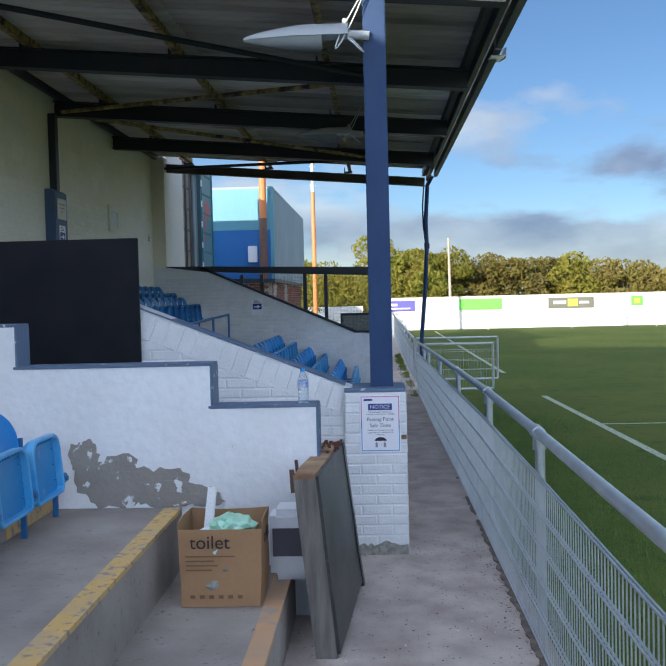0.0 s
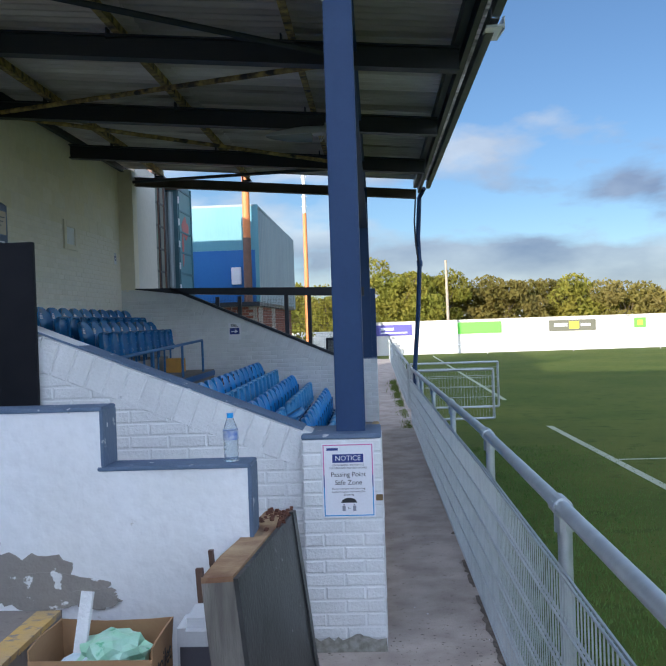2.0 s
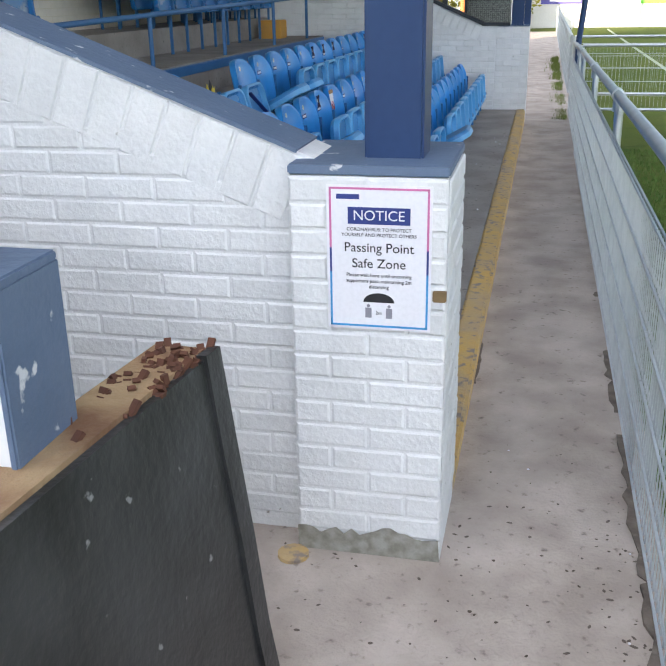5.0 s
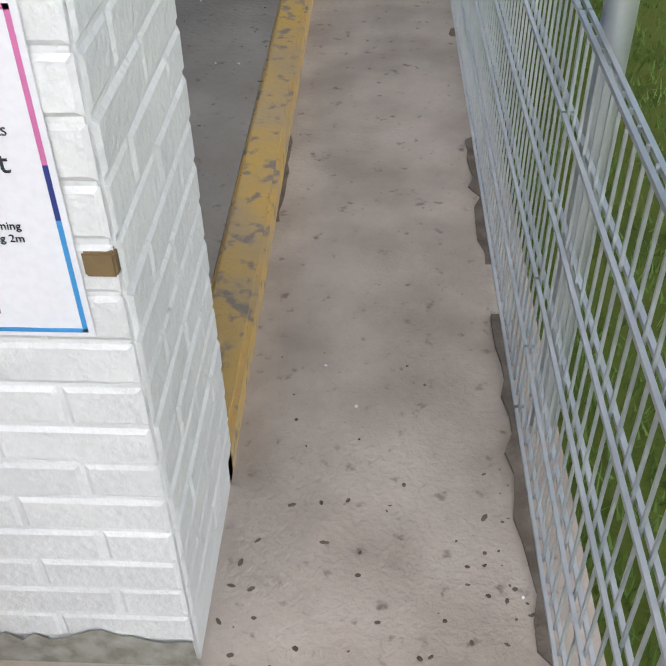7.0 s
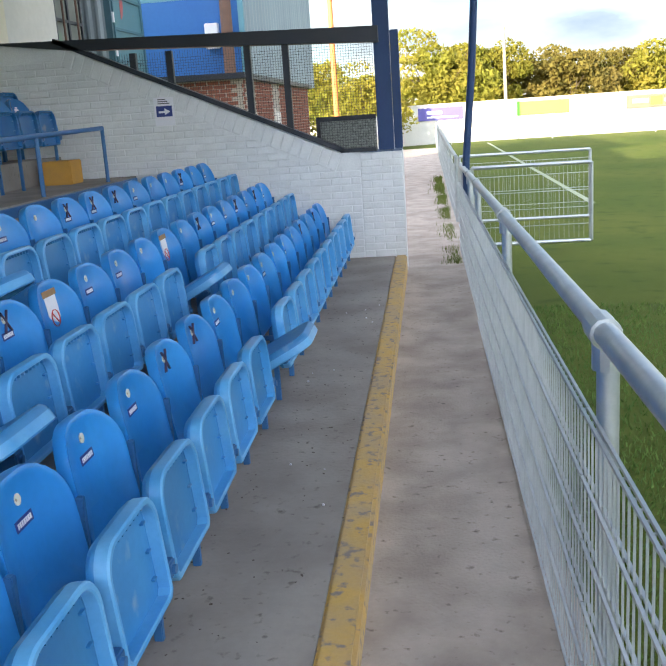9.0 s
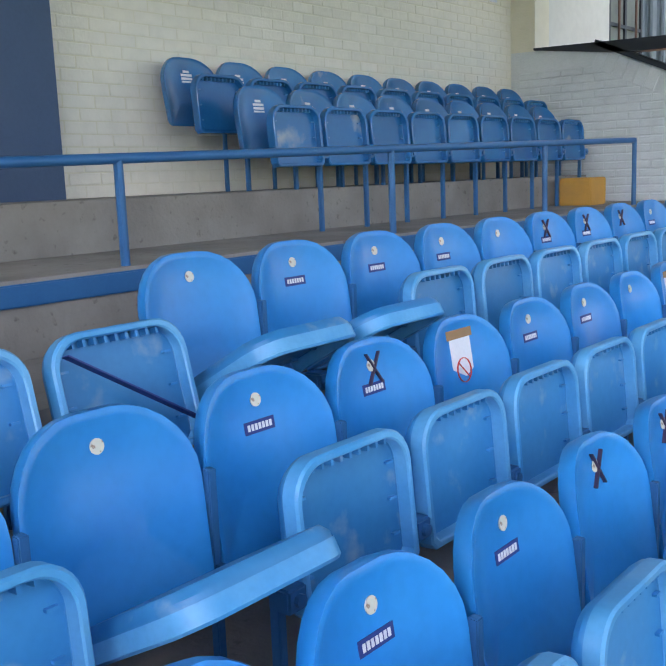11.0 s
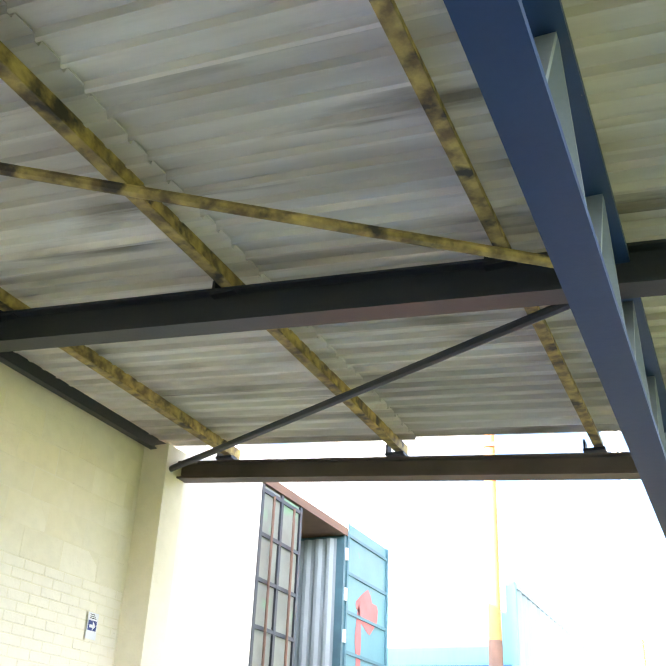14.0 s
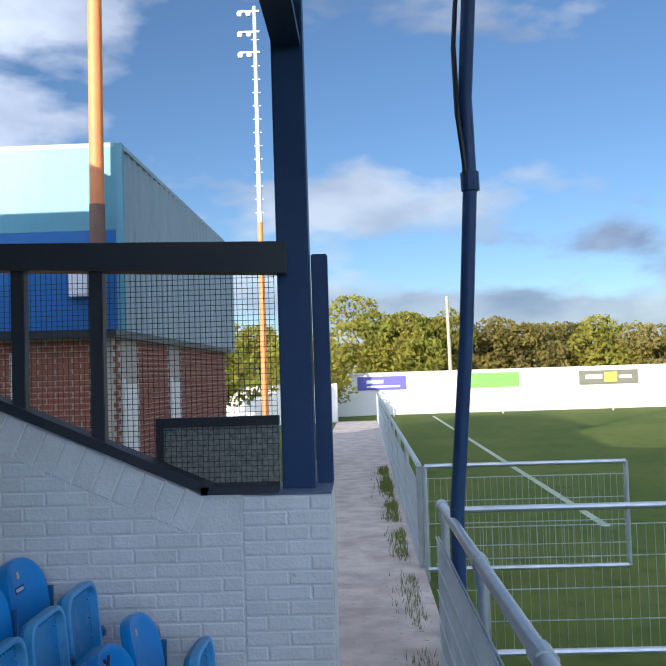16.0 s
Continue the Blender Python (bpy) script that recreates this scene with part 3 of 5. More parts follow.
def make_seat(down, extra, label, group):
    """One tip-up seat at the origin, its front towards +x."""
    s = thing("stadium_seat", label, "seat", (0, 0, 0), group)
    back = part("backrest", BACK_ME, SEATB, s)
    pan = part("seat_pan", PAN_ME, SEATP, s)
    pan.matrix_basis = Matrix.Translation((0.2, 0, 0.155)) @ Matrix.Rotation(radians(-5), 4, "Y") if not down else Matrix.Translation((0.1, 0, 0.27)) @ Matrix.Rotation(radians(61), 4, "Y")
    rim = part("rim", RIM_ME, SEATR, pan, "paler blue rim, caught light put into its colour")
    tagged(part("rib", RIB_ME, SEATP, pan), kind="stuff")
    leg = part("leg", LEG_ME, FRAMEB, s)
    leg.matrix_basis = Matrix.Translation((0.0, 0.24, 0))
    piv = part("pivot", PIVOT_ME, FRAMEB, s)
    piv.matrix_basis = Matrix.Translation((0.2, 0.235, 0.23))
    tilt = Matrix.Rotation(radians(-9), 4, "Y")
    def stick(nm, me, y, z):
        o = part(nm, me, PAPER, back)
        o.matrix_basis = Matrix.Translation((front_x(z) + 0.002 + 0.05 * (2 * y / 0.46) ** 2, y, z)) @ tilt
        return o
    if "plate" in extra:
        # upper rows take the plastic with the stand's shade in its colour
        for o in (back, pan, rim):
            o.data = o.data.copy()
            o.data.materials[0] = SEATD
        stick("seat_label", LABELW_ME, 0, 0.52)
    else:
        stick("number_disc", DISC_ME, 0, 0.57)
    if "sticker" in extra:
        m = stick("sticker", STICK_ME, 0.0, 0.505)
        tagged(part("sticker_mark", STICKB_ME, PAPER, m), kind="stuff")
    if "cross" in extra:
        stick("tape_cross", CROSS_ME, 0.01, 0.56)
    if "note" in extra:
        m = stick("paper_notice", NOTE_ME, 0.0, 0.47)
        part("notice_ring", NOTE_RING, PAPER, m)
        part("tape_strip", NOTE_TAPE, CARD, m, "brown parcel tape")
        part("print_line", NOTE_LINES, INK, m)
    return s


SEAT_KINDS = {}
def seat_at(x, y, z, down=False, extra=(), turn=0.0, group="blue stadium seats"):
    key = (down, tuple(sorted(extra)))
    words = "blue plastic tip-up stadium seat, " + ("tipped down" if down else "folded up")
    words += ", paper notice taped on" if "note" in extra else ", dark tape cross on backrest" if "cross" in extra else ", white label on backrest" if "plate" in extra else ""
    m = Matrix.Translation((x, y, z)) @ Matrix.Rotation(radians(turn), 4, "Z")
    if key not in SEAT_KINDS:
        SEAT_KINDS[key] = make_seat(down, extra, words, group)
        SEAT_KINDS[key].matrix_basis = m
        return SEAT_KINDS[key]
    return copy_thing(SEAT_KINDS[key], m)


rnd = random.Random(4)
for row, (sx, sz, y0, step, lo, hi) in enumerate(((-0.79, 0.085, 3.925, 0.484, -6, 14), (-1.4, 0.32, 4.26, 0.472, -7, 14), (-1.98, 0.57, 4.575, 0.474, -8, 13))):
    for k in range(lo, hi + 1):
        if row == 2 and k in (-2, -1):
            continue
        extra = []
        if rnd.random() < 0.55:
            extra.append("sticker")
        if (row == 1 and k in (1, 8)) or (row == 0 and k in (2, 3, 11)) or (row == 2 and k in (5, 6, 7)) or (k > 3 and rnd.random() < 0.12):
            extra.append("cross")
        if row == 1 and k in (2, 6):
            extra = ["note"]
        if row < 2 and k in (0, 1) and "note" not in extra and "sticker" not in extra:
            extra.append("sticker")
        down = (row, k) in ((0, 4), (1, -1), (1, 5), (2, 0), (2, 1))
        seat_at(sx, y0 + k * step, sz, down, extra, rnd.uniform(-0.8, 0.8))

def broken_seat(x, y, z, torn):
    """A folded seat that has lost its backrest; torn leaves a jagged stump wrapped in hazard tape."""
    b = thing("stadium_seat", "blue seat with torn backrest and yellow hazard tape" if torn else "blue folded seat without backrest, dark strap across it", "seat", (0, 0, 0), "blue stadium seats")
    pan = part("seat_pan", PAN_ME, SEATP, b)
    pan.matrix_basis = Matrix.Translation((0.2, 0, 0.155)) @ Matrix.Rotation(radians(-14), 4, "Y")
    part("rim", RIM_ME, SEATR, pan, "paler blue rim, caught light put into its colour")
    tagged(part("rib", RIB_ME, SEATP, pan), kind="stuff")
    for side in (-0.24, 0.24):
        part("leg", LEG_ME, FRAMEB, b).matrix_basis = Matrix.Translation((0, side, 0))
    part("pivot", PIVOT_ME, FRAMEB, b).matrix_basis = Matrix.Translation((0.2, 0.235, 0.23))
    if torn:
        part("backrest", prism(bmesh.new(), [(-0.2, 0.22), (0.2, 0.22), (0.22, 0.5), (0.15, 0.44), (0.07, 0.36), (-0.03, 0.33), (-0.12, 0.4), (-0.21, 0.44)], -0.09, -0.06, "x"), SEATB, b, "torn blue backrest stump")
        tape = mat("yellow_hazard_tape", (0.75, 0.58, 0.06), 0.45, second=(0.65, 0.48, 0.05), scale=8)
        for y0, w, lo, hi, m_ in ((0.06, 0.1, 0.3, 0.54, tape), (0.17, 0.08, 0.42, 0.52, tape), (-0.06, 0.05, 0.36, 0.49, tape), (0.0, 0.09, 0.4, 0.52, INK), (0.13, 0.09, 0.4, 0.56, INK)):
            part("tape_shred", prism(bmesh.new(), [(y0 - w / 2, lo + 0.06), (y0 + w * 0.1, lo), (y0 + w / 2, lo + 0.09), (y0 + w * 0.2, hi - 0.03), (y0 - w * 0.1, hi)], -0.058 + (0.004 if m_ is tape else 0), -0.055 + (0.004 if m_ is tape else 0), "x"), m_, b, "torn yellow tape" if m_ is tape else "torn black tape")
    else:
        part("strap", bar(bmesh.new(), (0.046, -0.17, 0.3), (0.046, 0.2, 0.06), 0.004, 0.03, (1, 0, 0)), INKB, pan, "dark blue strap")
    b.matrix_basis = Matrix.Translation((x, y, z))


broken_seat(-1.98, 4.575 - 0.474, 0.57, False)
broken_seat(-1.98, 4.575 - 2 * 0.474, 0.57, True)
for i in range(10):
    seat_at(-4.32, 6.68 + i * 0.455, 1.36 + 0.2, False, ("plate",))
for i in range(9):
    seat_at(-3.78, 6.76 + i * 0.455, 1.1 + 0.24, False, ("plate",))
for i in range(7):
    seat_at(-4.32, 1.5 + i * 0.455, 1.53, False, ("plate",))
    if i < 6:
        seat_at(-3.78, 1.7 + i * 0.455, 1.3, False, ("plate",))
for i in range(9):
    seat_at(-2.28, -1.72 - i * 0.48, 0.67, False, (), group="blue stadium seats")

# ---- things: terrace fittings ----
rail = thing("guard_rail", "low blue tube guard rail along the upper gangway", "guard rail", (-3.0, 6.9, 1.1))
RYS = [1.2, 3.1, 5.03, 6.9, 8.75, 10.38]
part("rail", rod(bmesh.new(), (-3.0, 1.2, 1.46), (-3.0, 10.38, 1.64), 0.022, 10), FRAMEB, rail, smooth=True)
for y in RYS:
    part("post", rod(bmesh.new(), (-3.0, y, 1.08), (-3.0, y, 1.455 + (y - 1.2) * 0.0196), 0.02, 8), FRAMEB, rail, smooth=True)
bm = bmesh.new()
box(bm, -2.99, -2.93, 0.5, FAR_Y - 0.02, 1.0, 1.085, 0.006)
solid("edge_board", bm, FRAMEB, "blue painted board along the gangway edge", "edge board", kind="")
bm = bmesh.new()
box(bm, -3.65, -3.35, 10.3, 10.62, 1.1, 1.34, 0.01)
solid("step_block", bm, mat("orange_step_paint", (0.62, 0.32, 0.06), 0.8, second=(0.45, 0.25, 0.08), scale=6, bump=0.3), "orange yellow painted concrete step block", "step", kind="")
bm = bmesh.new()
prism(bm, [(BACK_X, 1.3), (-4.45, 1.3), (-4.45, 3.42), (-4.5, 3.46), (BACK_X, 3.46)], 5.29, 5.75)
pil = solid("pilaster", bm, mat("slate_navy_masonry", (0.045, 0.085, 0.17), 0.6, second=(0.06, 0.1, 0.19), scale=3, bump=0.3), "slate navy painted brick pilaster on the back wall", "pilaster")
colw = thing("wall_column", "dark steel column rising from the pilaster", "column", (-4.54, 5.56, 3.46), "", "structure")
part("shaft", box(bmesh.new(), -4.59, -4.49, 5.5, 5.62, 3.46, roof_z(-4.45) - 0.35, 0.006), DARK, colw)


def text_mesh(body, size, m, material, align="CENTER"):
    cu = bpy.data.curves.new("lettering", "FONT")
    cu.body, cu.size, cu.align_x, cu.align_y, cu.extrude = body, size, align, "CENTER", 0.0006
    tmp = bpy.data.objects.new("lettering", cu)
    scene.collection.objects.link(tmp)
    me = bpy.data.meshes.new_from_object(tmp.evaluated_get(bpy.context.evaluated_depsgraph_get()))
    bpy.data.objects.remove(tmp)
    me.transform(m)
    me.materials.clear()
    me.materials.append(material)
    return me


def sheet_sign(name, label, at, turn, w, h, category="sign"):
    """A flat sign facing -y before the turn about z, with its own parts placed by the returned helper."""
    s = thing(name, label, category, (0, 0, 0))
    s.matrix_basis = Matrix.Translation(at) @ Matrix.Rotation(radians(turn), 4, "Z")
    def panel(nm, x0, x1, z0, z1, material, depth=0.002, front=0.0):
        return part(nm, box(bmesh.new(), x0, x1, -front - depth, -front, z0, z1), material, s)
    def words(body, size, x, z, material, front, align="CENTER"):
        return part("lettering", text_mesh(body, size, Matrix.Translation((x, -front, z)) @ Matrix.Rotation(radians(90), 4, "X"), material, align), material, s)
    return s, panel, words


def fix_sign(s):
    for o in s.children:
        o.matrix_parent_inverse = Matrix.Identity(4)


# notice on the near pier
s, panel, words = sheet_sign("notice_poster", "white passing point notice poster with pink and blue border", (-0.193, -0.0075, 0.98), 0, 0.297, 0.42)
panel("sheet", -0.1485, 0.1485, -0.21, 0.21, PAPER)
for x in (-0.141, 0.135):
    panel("border_side", x, x + 0.006, 0.03, 0.203, PINK, 0.001, 0.002)
    panel("border_side", x, x + 0.006, -0.04, 0.03, INKB, 0.001, 0.002)
    panel("border_side", x, x + 0.006, -0.203, -0.04, CYAN, 0.001, 0.002)
panel("border_top", -0.141, 0.141, 0.197, 0.203, PINK, 0.001, 0.002)
panel("border_bottom", -0.141, 0.141, -0.203, -0.197, CYAN, 0.001, 0.002)
panel("small_tag", -0.12, -0.055, 0.17, 0.184, INKB, 0.001, 0.002)
panel("heading_bar", -0.088, 0.088, 0.1, 0.148, INKB, 0.001, 0.002)
words("NOTICE", 0.04, 0, 0.124, PAPER, 0.0035)
words("CORONAVIRUS: TO PROTECT", 0.0135, 0, 0.085, INK, 0.003)
words("YOURSELF AND PROTECT OTHERS", 0.0135, 0, 0.069, INK, 0.003)
words("Passing Point", 0.038, 0, 0.032, INK, 0.003)
words("Safe Zone", 0.038, 0, -0.014, INK, 0.003)
for i, line in enumerate(("Please wait here until oncoming", "supporters pass, maintaining 2m", "distancing")):
    words(line, 0.0145, 0, -0.048 - i * 0.017, INK, 0.003)
bm = bmesh.new()
prism(bm, [(0.045 * math.cos(math.pi * i / 10), -0.128 + 0.028 * math.sin(math.pi * i / 10)) for i in range(11)], -0.003, -0.002)
part("badge_top", bm, INK, s)
for x in (-0.03, 0.03):
    bm = bmesh.new()
    box(bm, x - 0.009, x + 0.009, -0.003, -0.002, -0.175, -0.145)
    rod(bm, (x, -0.003, -0.139), (x, -0.002, -0.139), 0.005, 8)
    part("pictogram", bm, mat("grey_ink", (0.25, 0.25, 0.3), 0.6), s)
words("2m", 0.014, 0, -0.16, INK, 0.003)
fix_sign(s)
bm = box(bmesh.new(), -0.04, -0.001, -0.009, 0.03, 0.86, 0.895, 0.003)
solid("timber_plug", bm, mat("brown_timber", (0.2, 0.13, 0.06), 0.8, second=(0.12, 0.08, 0.04), scale=20), "brown timber plug set in the brickwork", "timber plug", kind="")


def arrow_sign(at, turn, w, h, label):
    s, panel, words = sheet_sign("arrow_sign", label, at, turn, w, h)
    panel("sheet", -w / 2, w / 2, -h / 2, h / 2, PAPER)
    panel("dark_panel", -w * 0.4, w * 0.4, -h * 0.18, h * 0.2, INKB, 0.001, 0.002)
    bm = bmesh.new()
    prism(bm, [(-w * 0.28, 0.012 - h * 0.02), (w * 0.02, 0.012 - h * 0.02), (w * 0.02, 0.035), (w * 0.3, 0), (w * 0.02, -0.035), (w * 0.02, -0.014), (-w * 0.28, -0.014)], -0.005, -0.003)
    part("arrow", bm, PAPER, s)
    for i in range(3):
        panel("text_line", -w * 0.3, w * (0.3 - 0.1 * i), h * (0.27 + 0.07 * i), h * (0.3 + 0.07 * i), INK, 0.001, 0.002)
    fix_sign(s)


arrow_sign((-2.55, FAR_Y - 0.012, 1.77), 0, 0.22, 0.3, "white paper sign with a white arrow on navy")
arrow_sign((-4.446, 5.53, 2.83), 90, 0.235, 0.3, "white paper arrow sign on the navy pilaster")
arrow_sign((BACK_X + 0.015, 10.78, 3.13), 90, 0.13, 0.2, "small faded sign on the cream wall")
s, panel, words = sheet_sign("plaque", "brass coloured memorial plaque with engraved lines", (-4.446, 5.52, 3.2), 90, 0.34, 0.28, "plaque")
panel("plate", -0.17, 0.17, -0.14, 0.14, mat("dull_brass", (0.3, 0.24, 0.15), 0.4, 0.6, second=(0.24, 0.19, 0.12), scale=6), 0.006)
for i, wd in enumerate((0.13, 0.09, 0.03)):
    panel("engraved_line", -wd, wd, 0.06 - i * 0.05, 0.072 - i * 0.05, INK, 0.001, 0.006)
fix_sign(s)
vent = thing("wall_hatch", "white square hatch with a cement surround in the wall", "wall hatch", (BACK_X, 8.43, 3.3))
bm = bmesh.new()
for a in ((8.14, 8.23, 3.1, 3.54), (8.62, 8.72, 3.1, 3.54), (8.23, 8.62, 3.1, 3.18), (8.23, 8.62, 3.44, 3.54)):
    box(bm, BACK_X, BACK_X + 0.03, *a, 0.004)
part("surround", bm, CREAM, vent)
part("cover", box(bmesh.new(), BACK_X, BACK_X + 0.012, 8.23, 8.62, 3.18, 3.44), PEEL, vent, "white painted cover")

# ---- things: near terrace ----
bm = bmesh.new()
prism(bm, [(-0.73, -0.3), (-0.73, 0.31), (-1.41, 0.31), (-1.41, 0.67), (-2.2, 0.67), (-2.2, 1.03), (-3.0, 1.03), (-3.0, 1.39), (BACK_X, 1.39), (BACK_X, -0.3)], NEAR_Y, 0.1)
solid("terrace_near", bm, CONC, "dusty grey concrete terrace steps", "terrace")
for x, z, w in ((-0.73, 0.31, 0.1), (-1.41, 0.67, 0.1)):
    bm = bmesh.new()
    box(bm, x - w, x + 0.003, NEAR_Y, -1.3, z - 0.02, z + 0.004)
    solid("step_edge", bm, YELLOW if z > 0.5 else mat("faded_orange_paint", (0.5, 0.3, 0.16), 0.85, second=(0.35, 0.27, 0.2), scale=4, spots=(0.3, 0.27, 0.24), spot_scale=6, spot_from=0.55, spot_to=0.65), "worn yellow painted step edge", "step edge", kind="structure")
bm = bmesh.new()
box(bm, -2.2, -2.196, -2.0, -1.3, 0.67, 1.03)
solid("riser_paint", bm, YELLOW, "orange yellow painted step riser", "step riser")

lw = thing("ledge_wall", "stepped white wall with peeling paint and blue edging", "wall", (-1.2, -1.2, 0), "", "structure")
bm = bmesh.new()
prism(bm, [(-0.575, 0.0), (-0.575, 1.27), (-1.21, 1.27), (-1.21, 1.53), (-2.4, 1.53), (-2.4, 1.79), (-3.3, 1.79), (-3.3, 2.05), (BACK_X, 2.05), (BACK_X, 0.0)], -1.28, -1.09)
part("wall_body", bm, PEEL, lw)
for x0, x1, z in ((-1.23, -0.565, 1.27), (-2.42, -1.2, 1.53), (-3.32, -2.39, 1.79)):
    part("edging", box(bmesh.new(), x0, x1, -1.287, -1.083, z - 0.004, z + 0.014, 0.004), TRIM, lw, "chipped slate blue edging")
for x, z0, z1 in ((-0.575, 0.75, 1.27), (-1.21, 1.284, 1.53), (-2.4, 1.544, 1.79)):
    part("edging", box(bmesh.new(), x - 0.004, x + 0.012, -1.287, -1.083, z0, z1, 0.004), TRIM, lw, "chipped slate blue edging")
def blotch(cx, cz, w, h, seed, out=0.0):
    pts = []
    for i in range(40):
        a = math.tau * i / 40
        k = 1 + 0.45 * noise.noise(Vector((math.cos(a) * 1.3 + seed, math.sin(a) * 1.3, 0))) + 0.25 * noise.noise(Vector((math.cos(a) * 5 + seed, math.sin(a) * 5, 1)))
        pts.append((cx + w * math.cos(a) * k, max(cz - h, cz + h * math.sin(a) * k)))
    return prism(bmesh.new(), pts, -1.2835 - out, -1.279)


CEMENT = mat("bare_cement_render", (0.3, 0.275, 0.25), 0.9, second=(0.2, 0.18, 0.165), scale=5, bump=0.6, bscale=40, spots=(0.7, 0.7, 0.7), spot_scale=13, spot_from=0.63, spot_to=0.66)
for cx, cz, w, h, sd in ((-1.83, 0.83, 0.2, 0.17, 2), (-1.6, 0.8, 0.22, 0.13, 5), (-1.42, 0.75, 0.25, 0.08, 9), (-2.0, 0.95, 0.09, 0.14, 12), (-1.25, 0.72, 0.1, 0.05, 14)):
    part("bare_patch", blotch(cx, cz, w, h, sd, sd * 0.0008), CEMENT, lw, "bare cement where the paint has peeled")
bm = bmesh.new()
box(bm, -4.0, -1.98, 0.035, 0.075, 1.03, 2.4, 0.004)
bd = solid("black_board", bm, BLACKB, "large matt black board leaning on the side wall", "board", kind="")

# open toilet carton
bx = thing("cardboard_box", "open brown cardboard carton full of rubbish", "box", (-1.05, -1.87, 0.314))
X0, X1, Y0, Y1, Z0, Z1 = -1.26, -0.84, -2.03, -1.68, 0.314, 0.76
for nm, a in (("front_panel", (X0, X1, Y0, Y0 + 0.006)), ("back_panel", (X0, X1, Y1 - 0.006, Y1)), ("side_panel", (X0, X0 + 0.006, Y0 + 0.006, Y1 - 0.006)), ("side_panel", (X1 - 0.006, X1, Y0 + 0.006, Y1 - 0.006))):
    bm = box(bmesh.new(), *a, Z0, Z1 - (0.04 if nm == "front_panel" else 0))
    bmesh.ops.subdivide_edges(bm, edges=bm.edges[:], cuts=4, use_grid_fill=True)
    for v in bm.verts:
        v.co += Vector((noise.noise(v.co * 5), noise.noise(v.co * 5 + Vector((7, 0, 0))), noise.noise(v.co * 4) * (1.5 if v.co.z > 0.75 else 0))) * 0.012 + Vector(((v.co.x - (X0 + X1) / 2) * 0.06 * (v.co.z - Z0) / 0.48, 0, 0))
    part(nm, bm, CARD, bx, smooth=False)
part("bottom_panel", box(bmesh.new(), X0, X1, Y0, Y1, Z0, Z0 + 0.006), CARD, bx)
part("lettering", text_mesh("toilet", 0.1, Matrix.Translation((-1.1, Y0 - 0.014, 0.655)) @ Matrix.Rotation(radians(90), 4, "X"), INK), INK, bx, "black printed word")
part("lettering", text_mesh("toilet", 0.1, Matrix.Translation((X1 + 0.016, -1.86, 0.66)) @ Matrix.Rotation(radians(90), 4, "Z") @ Matrix.Rotation(radians(90), 4, "X"), INK), INK, bx, "black printed word")
for i, wd in enumerate((0.26, 0.15, 0.17, 0.14)):
    part("print_line", box(bmesh.new(), -1.23, -1.23 + wd, Y0 - 0.013, Y0 - 0.011, 0.58 - i * 0.024, 0.587 - i * 0.024), mat("brown_print", (0.16, 0.09, 0.045), 0.8), bx)
for i in range(6):
    part("print_mark", box(bmesh.new(), -1.21 + i * 0.05, -1.185 + i * 0.05, Y0 - 0.011, Y0 - 0.009, 0.36, 0.378), mat("brown_print", (0.16, 0.09, 0.045), 0.8), bx)
def crumple(name, cx, cy, cz, r, material, label, seed, n=60, flat=0.6, category="rubbish"):
    g = random.Random(seed)
    bm = bmesh.new()
    bmesh.ops.create_icosphere(bm, subdivisions=3, radius=r)
    for v in bm.verts:
        d = v.co.normalized()
        k = 1 + 0.35 * noise.noise(d * 2.2 + Vector((seed, 0, 0))) + 0.2 * noise.noise(d * 6 + Vector((seed, 3, 0)))
        v.co = Vector((d.x * r * k, d.y * r * k, d.z * r * k * flat)) + Vector((cx, cy, cz))
    return solid(name, bm, material, label, category, kind="")
GREENP = mat("pale_green_plastic", (0.3, 0.6, 0.4), 0.3, second=(0.55, 0.75, 0.7), scale=14, spots=(0.1, 0.4, 0.2), spot_scale=18)
crumple("plastic_bag", -1.02, -1.85, 0.68, 0.13, GREENP, "crumpled pale green plastic packaging in the carton", 3)
crumple("plastic_bag", -1.1, -1.9, 0.62, 0.12, mat("pale_blue_plastic", (0.5, 0.65, 0.72), 0.3, second=(0.7, 0.76, 0.8), scale=12), "crumpled pale blue plastic bag in the carton", 5)
crumple("rubbish_heap", -1.05, -1.86, 0.47, 0.17, mat("mixed_rubbish", (0.2, 0.2, 0.18), 0.8, second=(0.4, 0.4, 0.38), scale=12), "mixed rubbish filling the lower carton", 8, flat=0.9)
bm = bar(bmesh.new(), (-1.16, -1.95, 0.42), (-1.12, -1.8, 0.9), 0.05, 0.012)
solid("white_trim_strip", bm, WHITE, "white painted timber strip standing in the carton", "timber strip", kind="")
pk = thing("white_package", "white plastic package with a dark printed panel", "package", (-0.8, -1.5, 0.314))
part("pack_body", box(bmesh.new(), -0.84, -0.6, -1.62, -1.36, 0.314, 0.72, 0.04), mat("white_plastic", (0.6, 0.62, 0.65), 0.4), pk)
part("printed_panel", box(bmesh.new(), -0.82, -0.62, -1.624, -1.62, 0.46, 0.62), mat("dark_grey_print", (0.06, 0.06, 0.08), 0.5), pk, "dark grey printed panel")

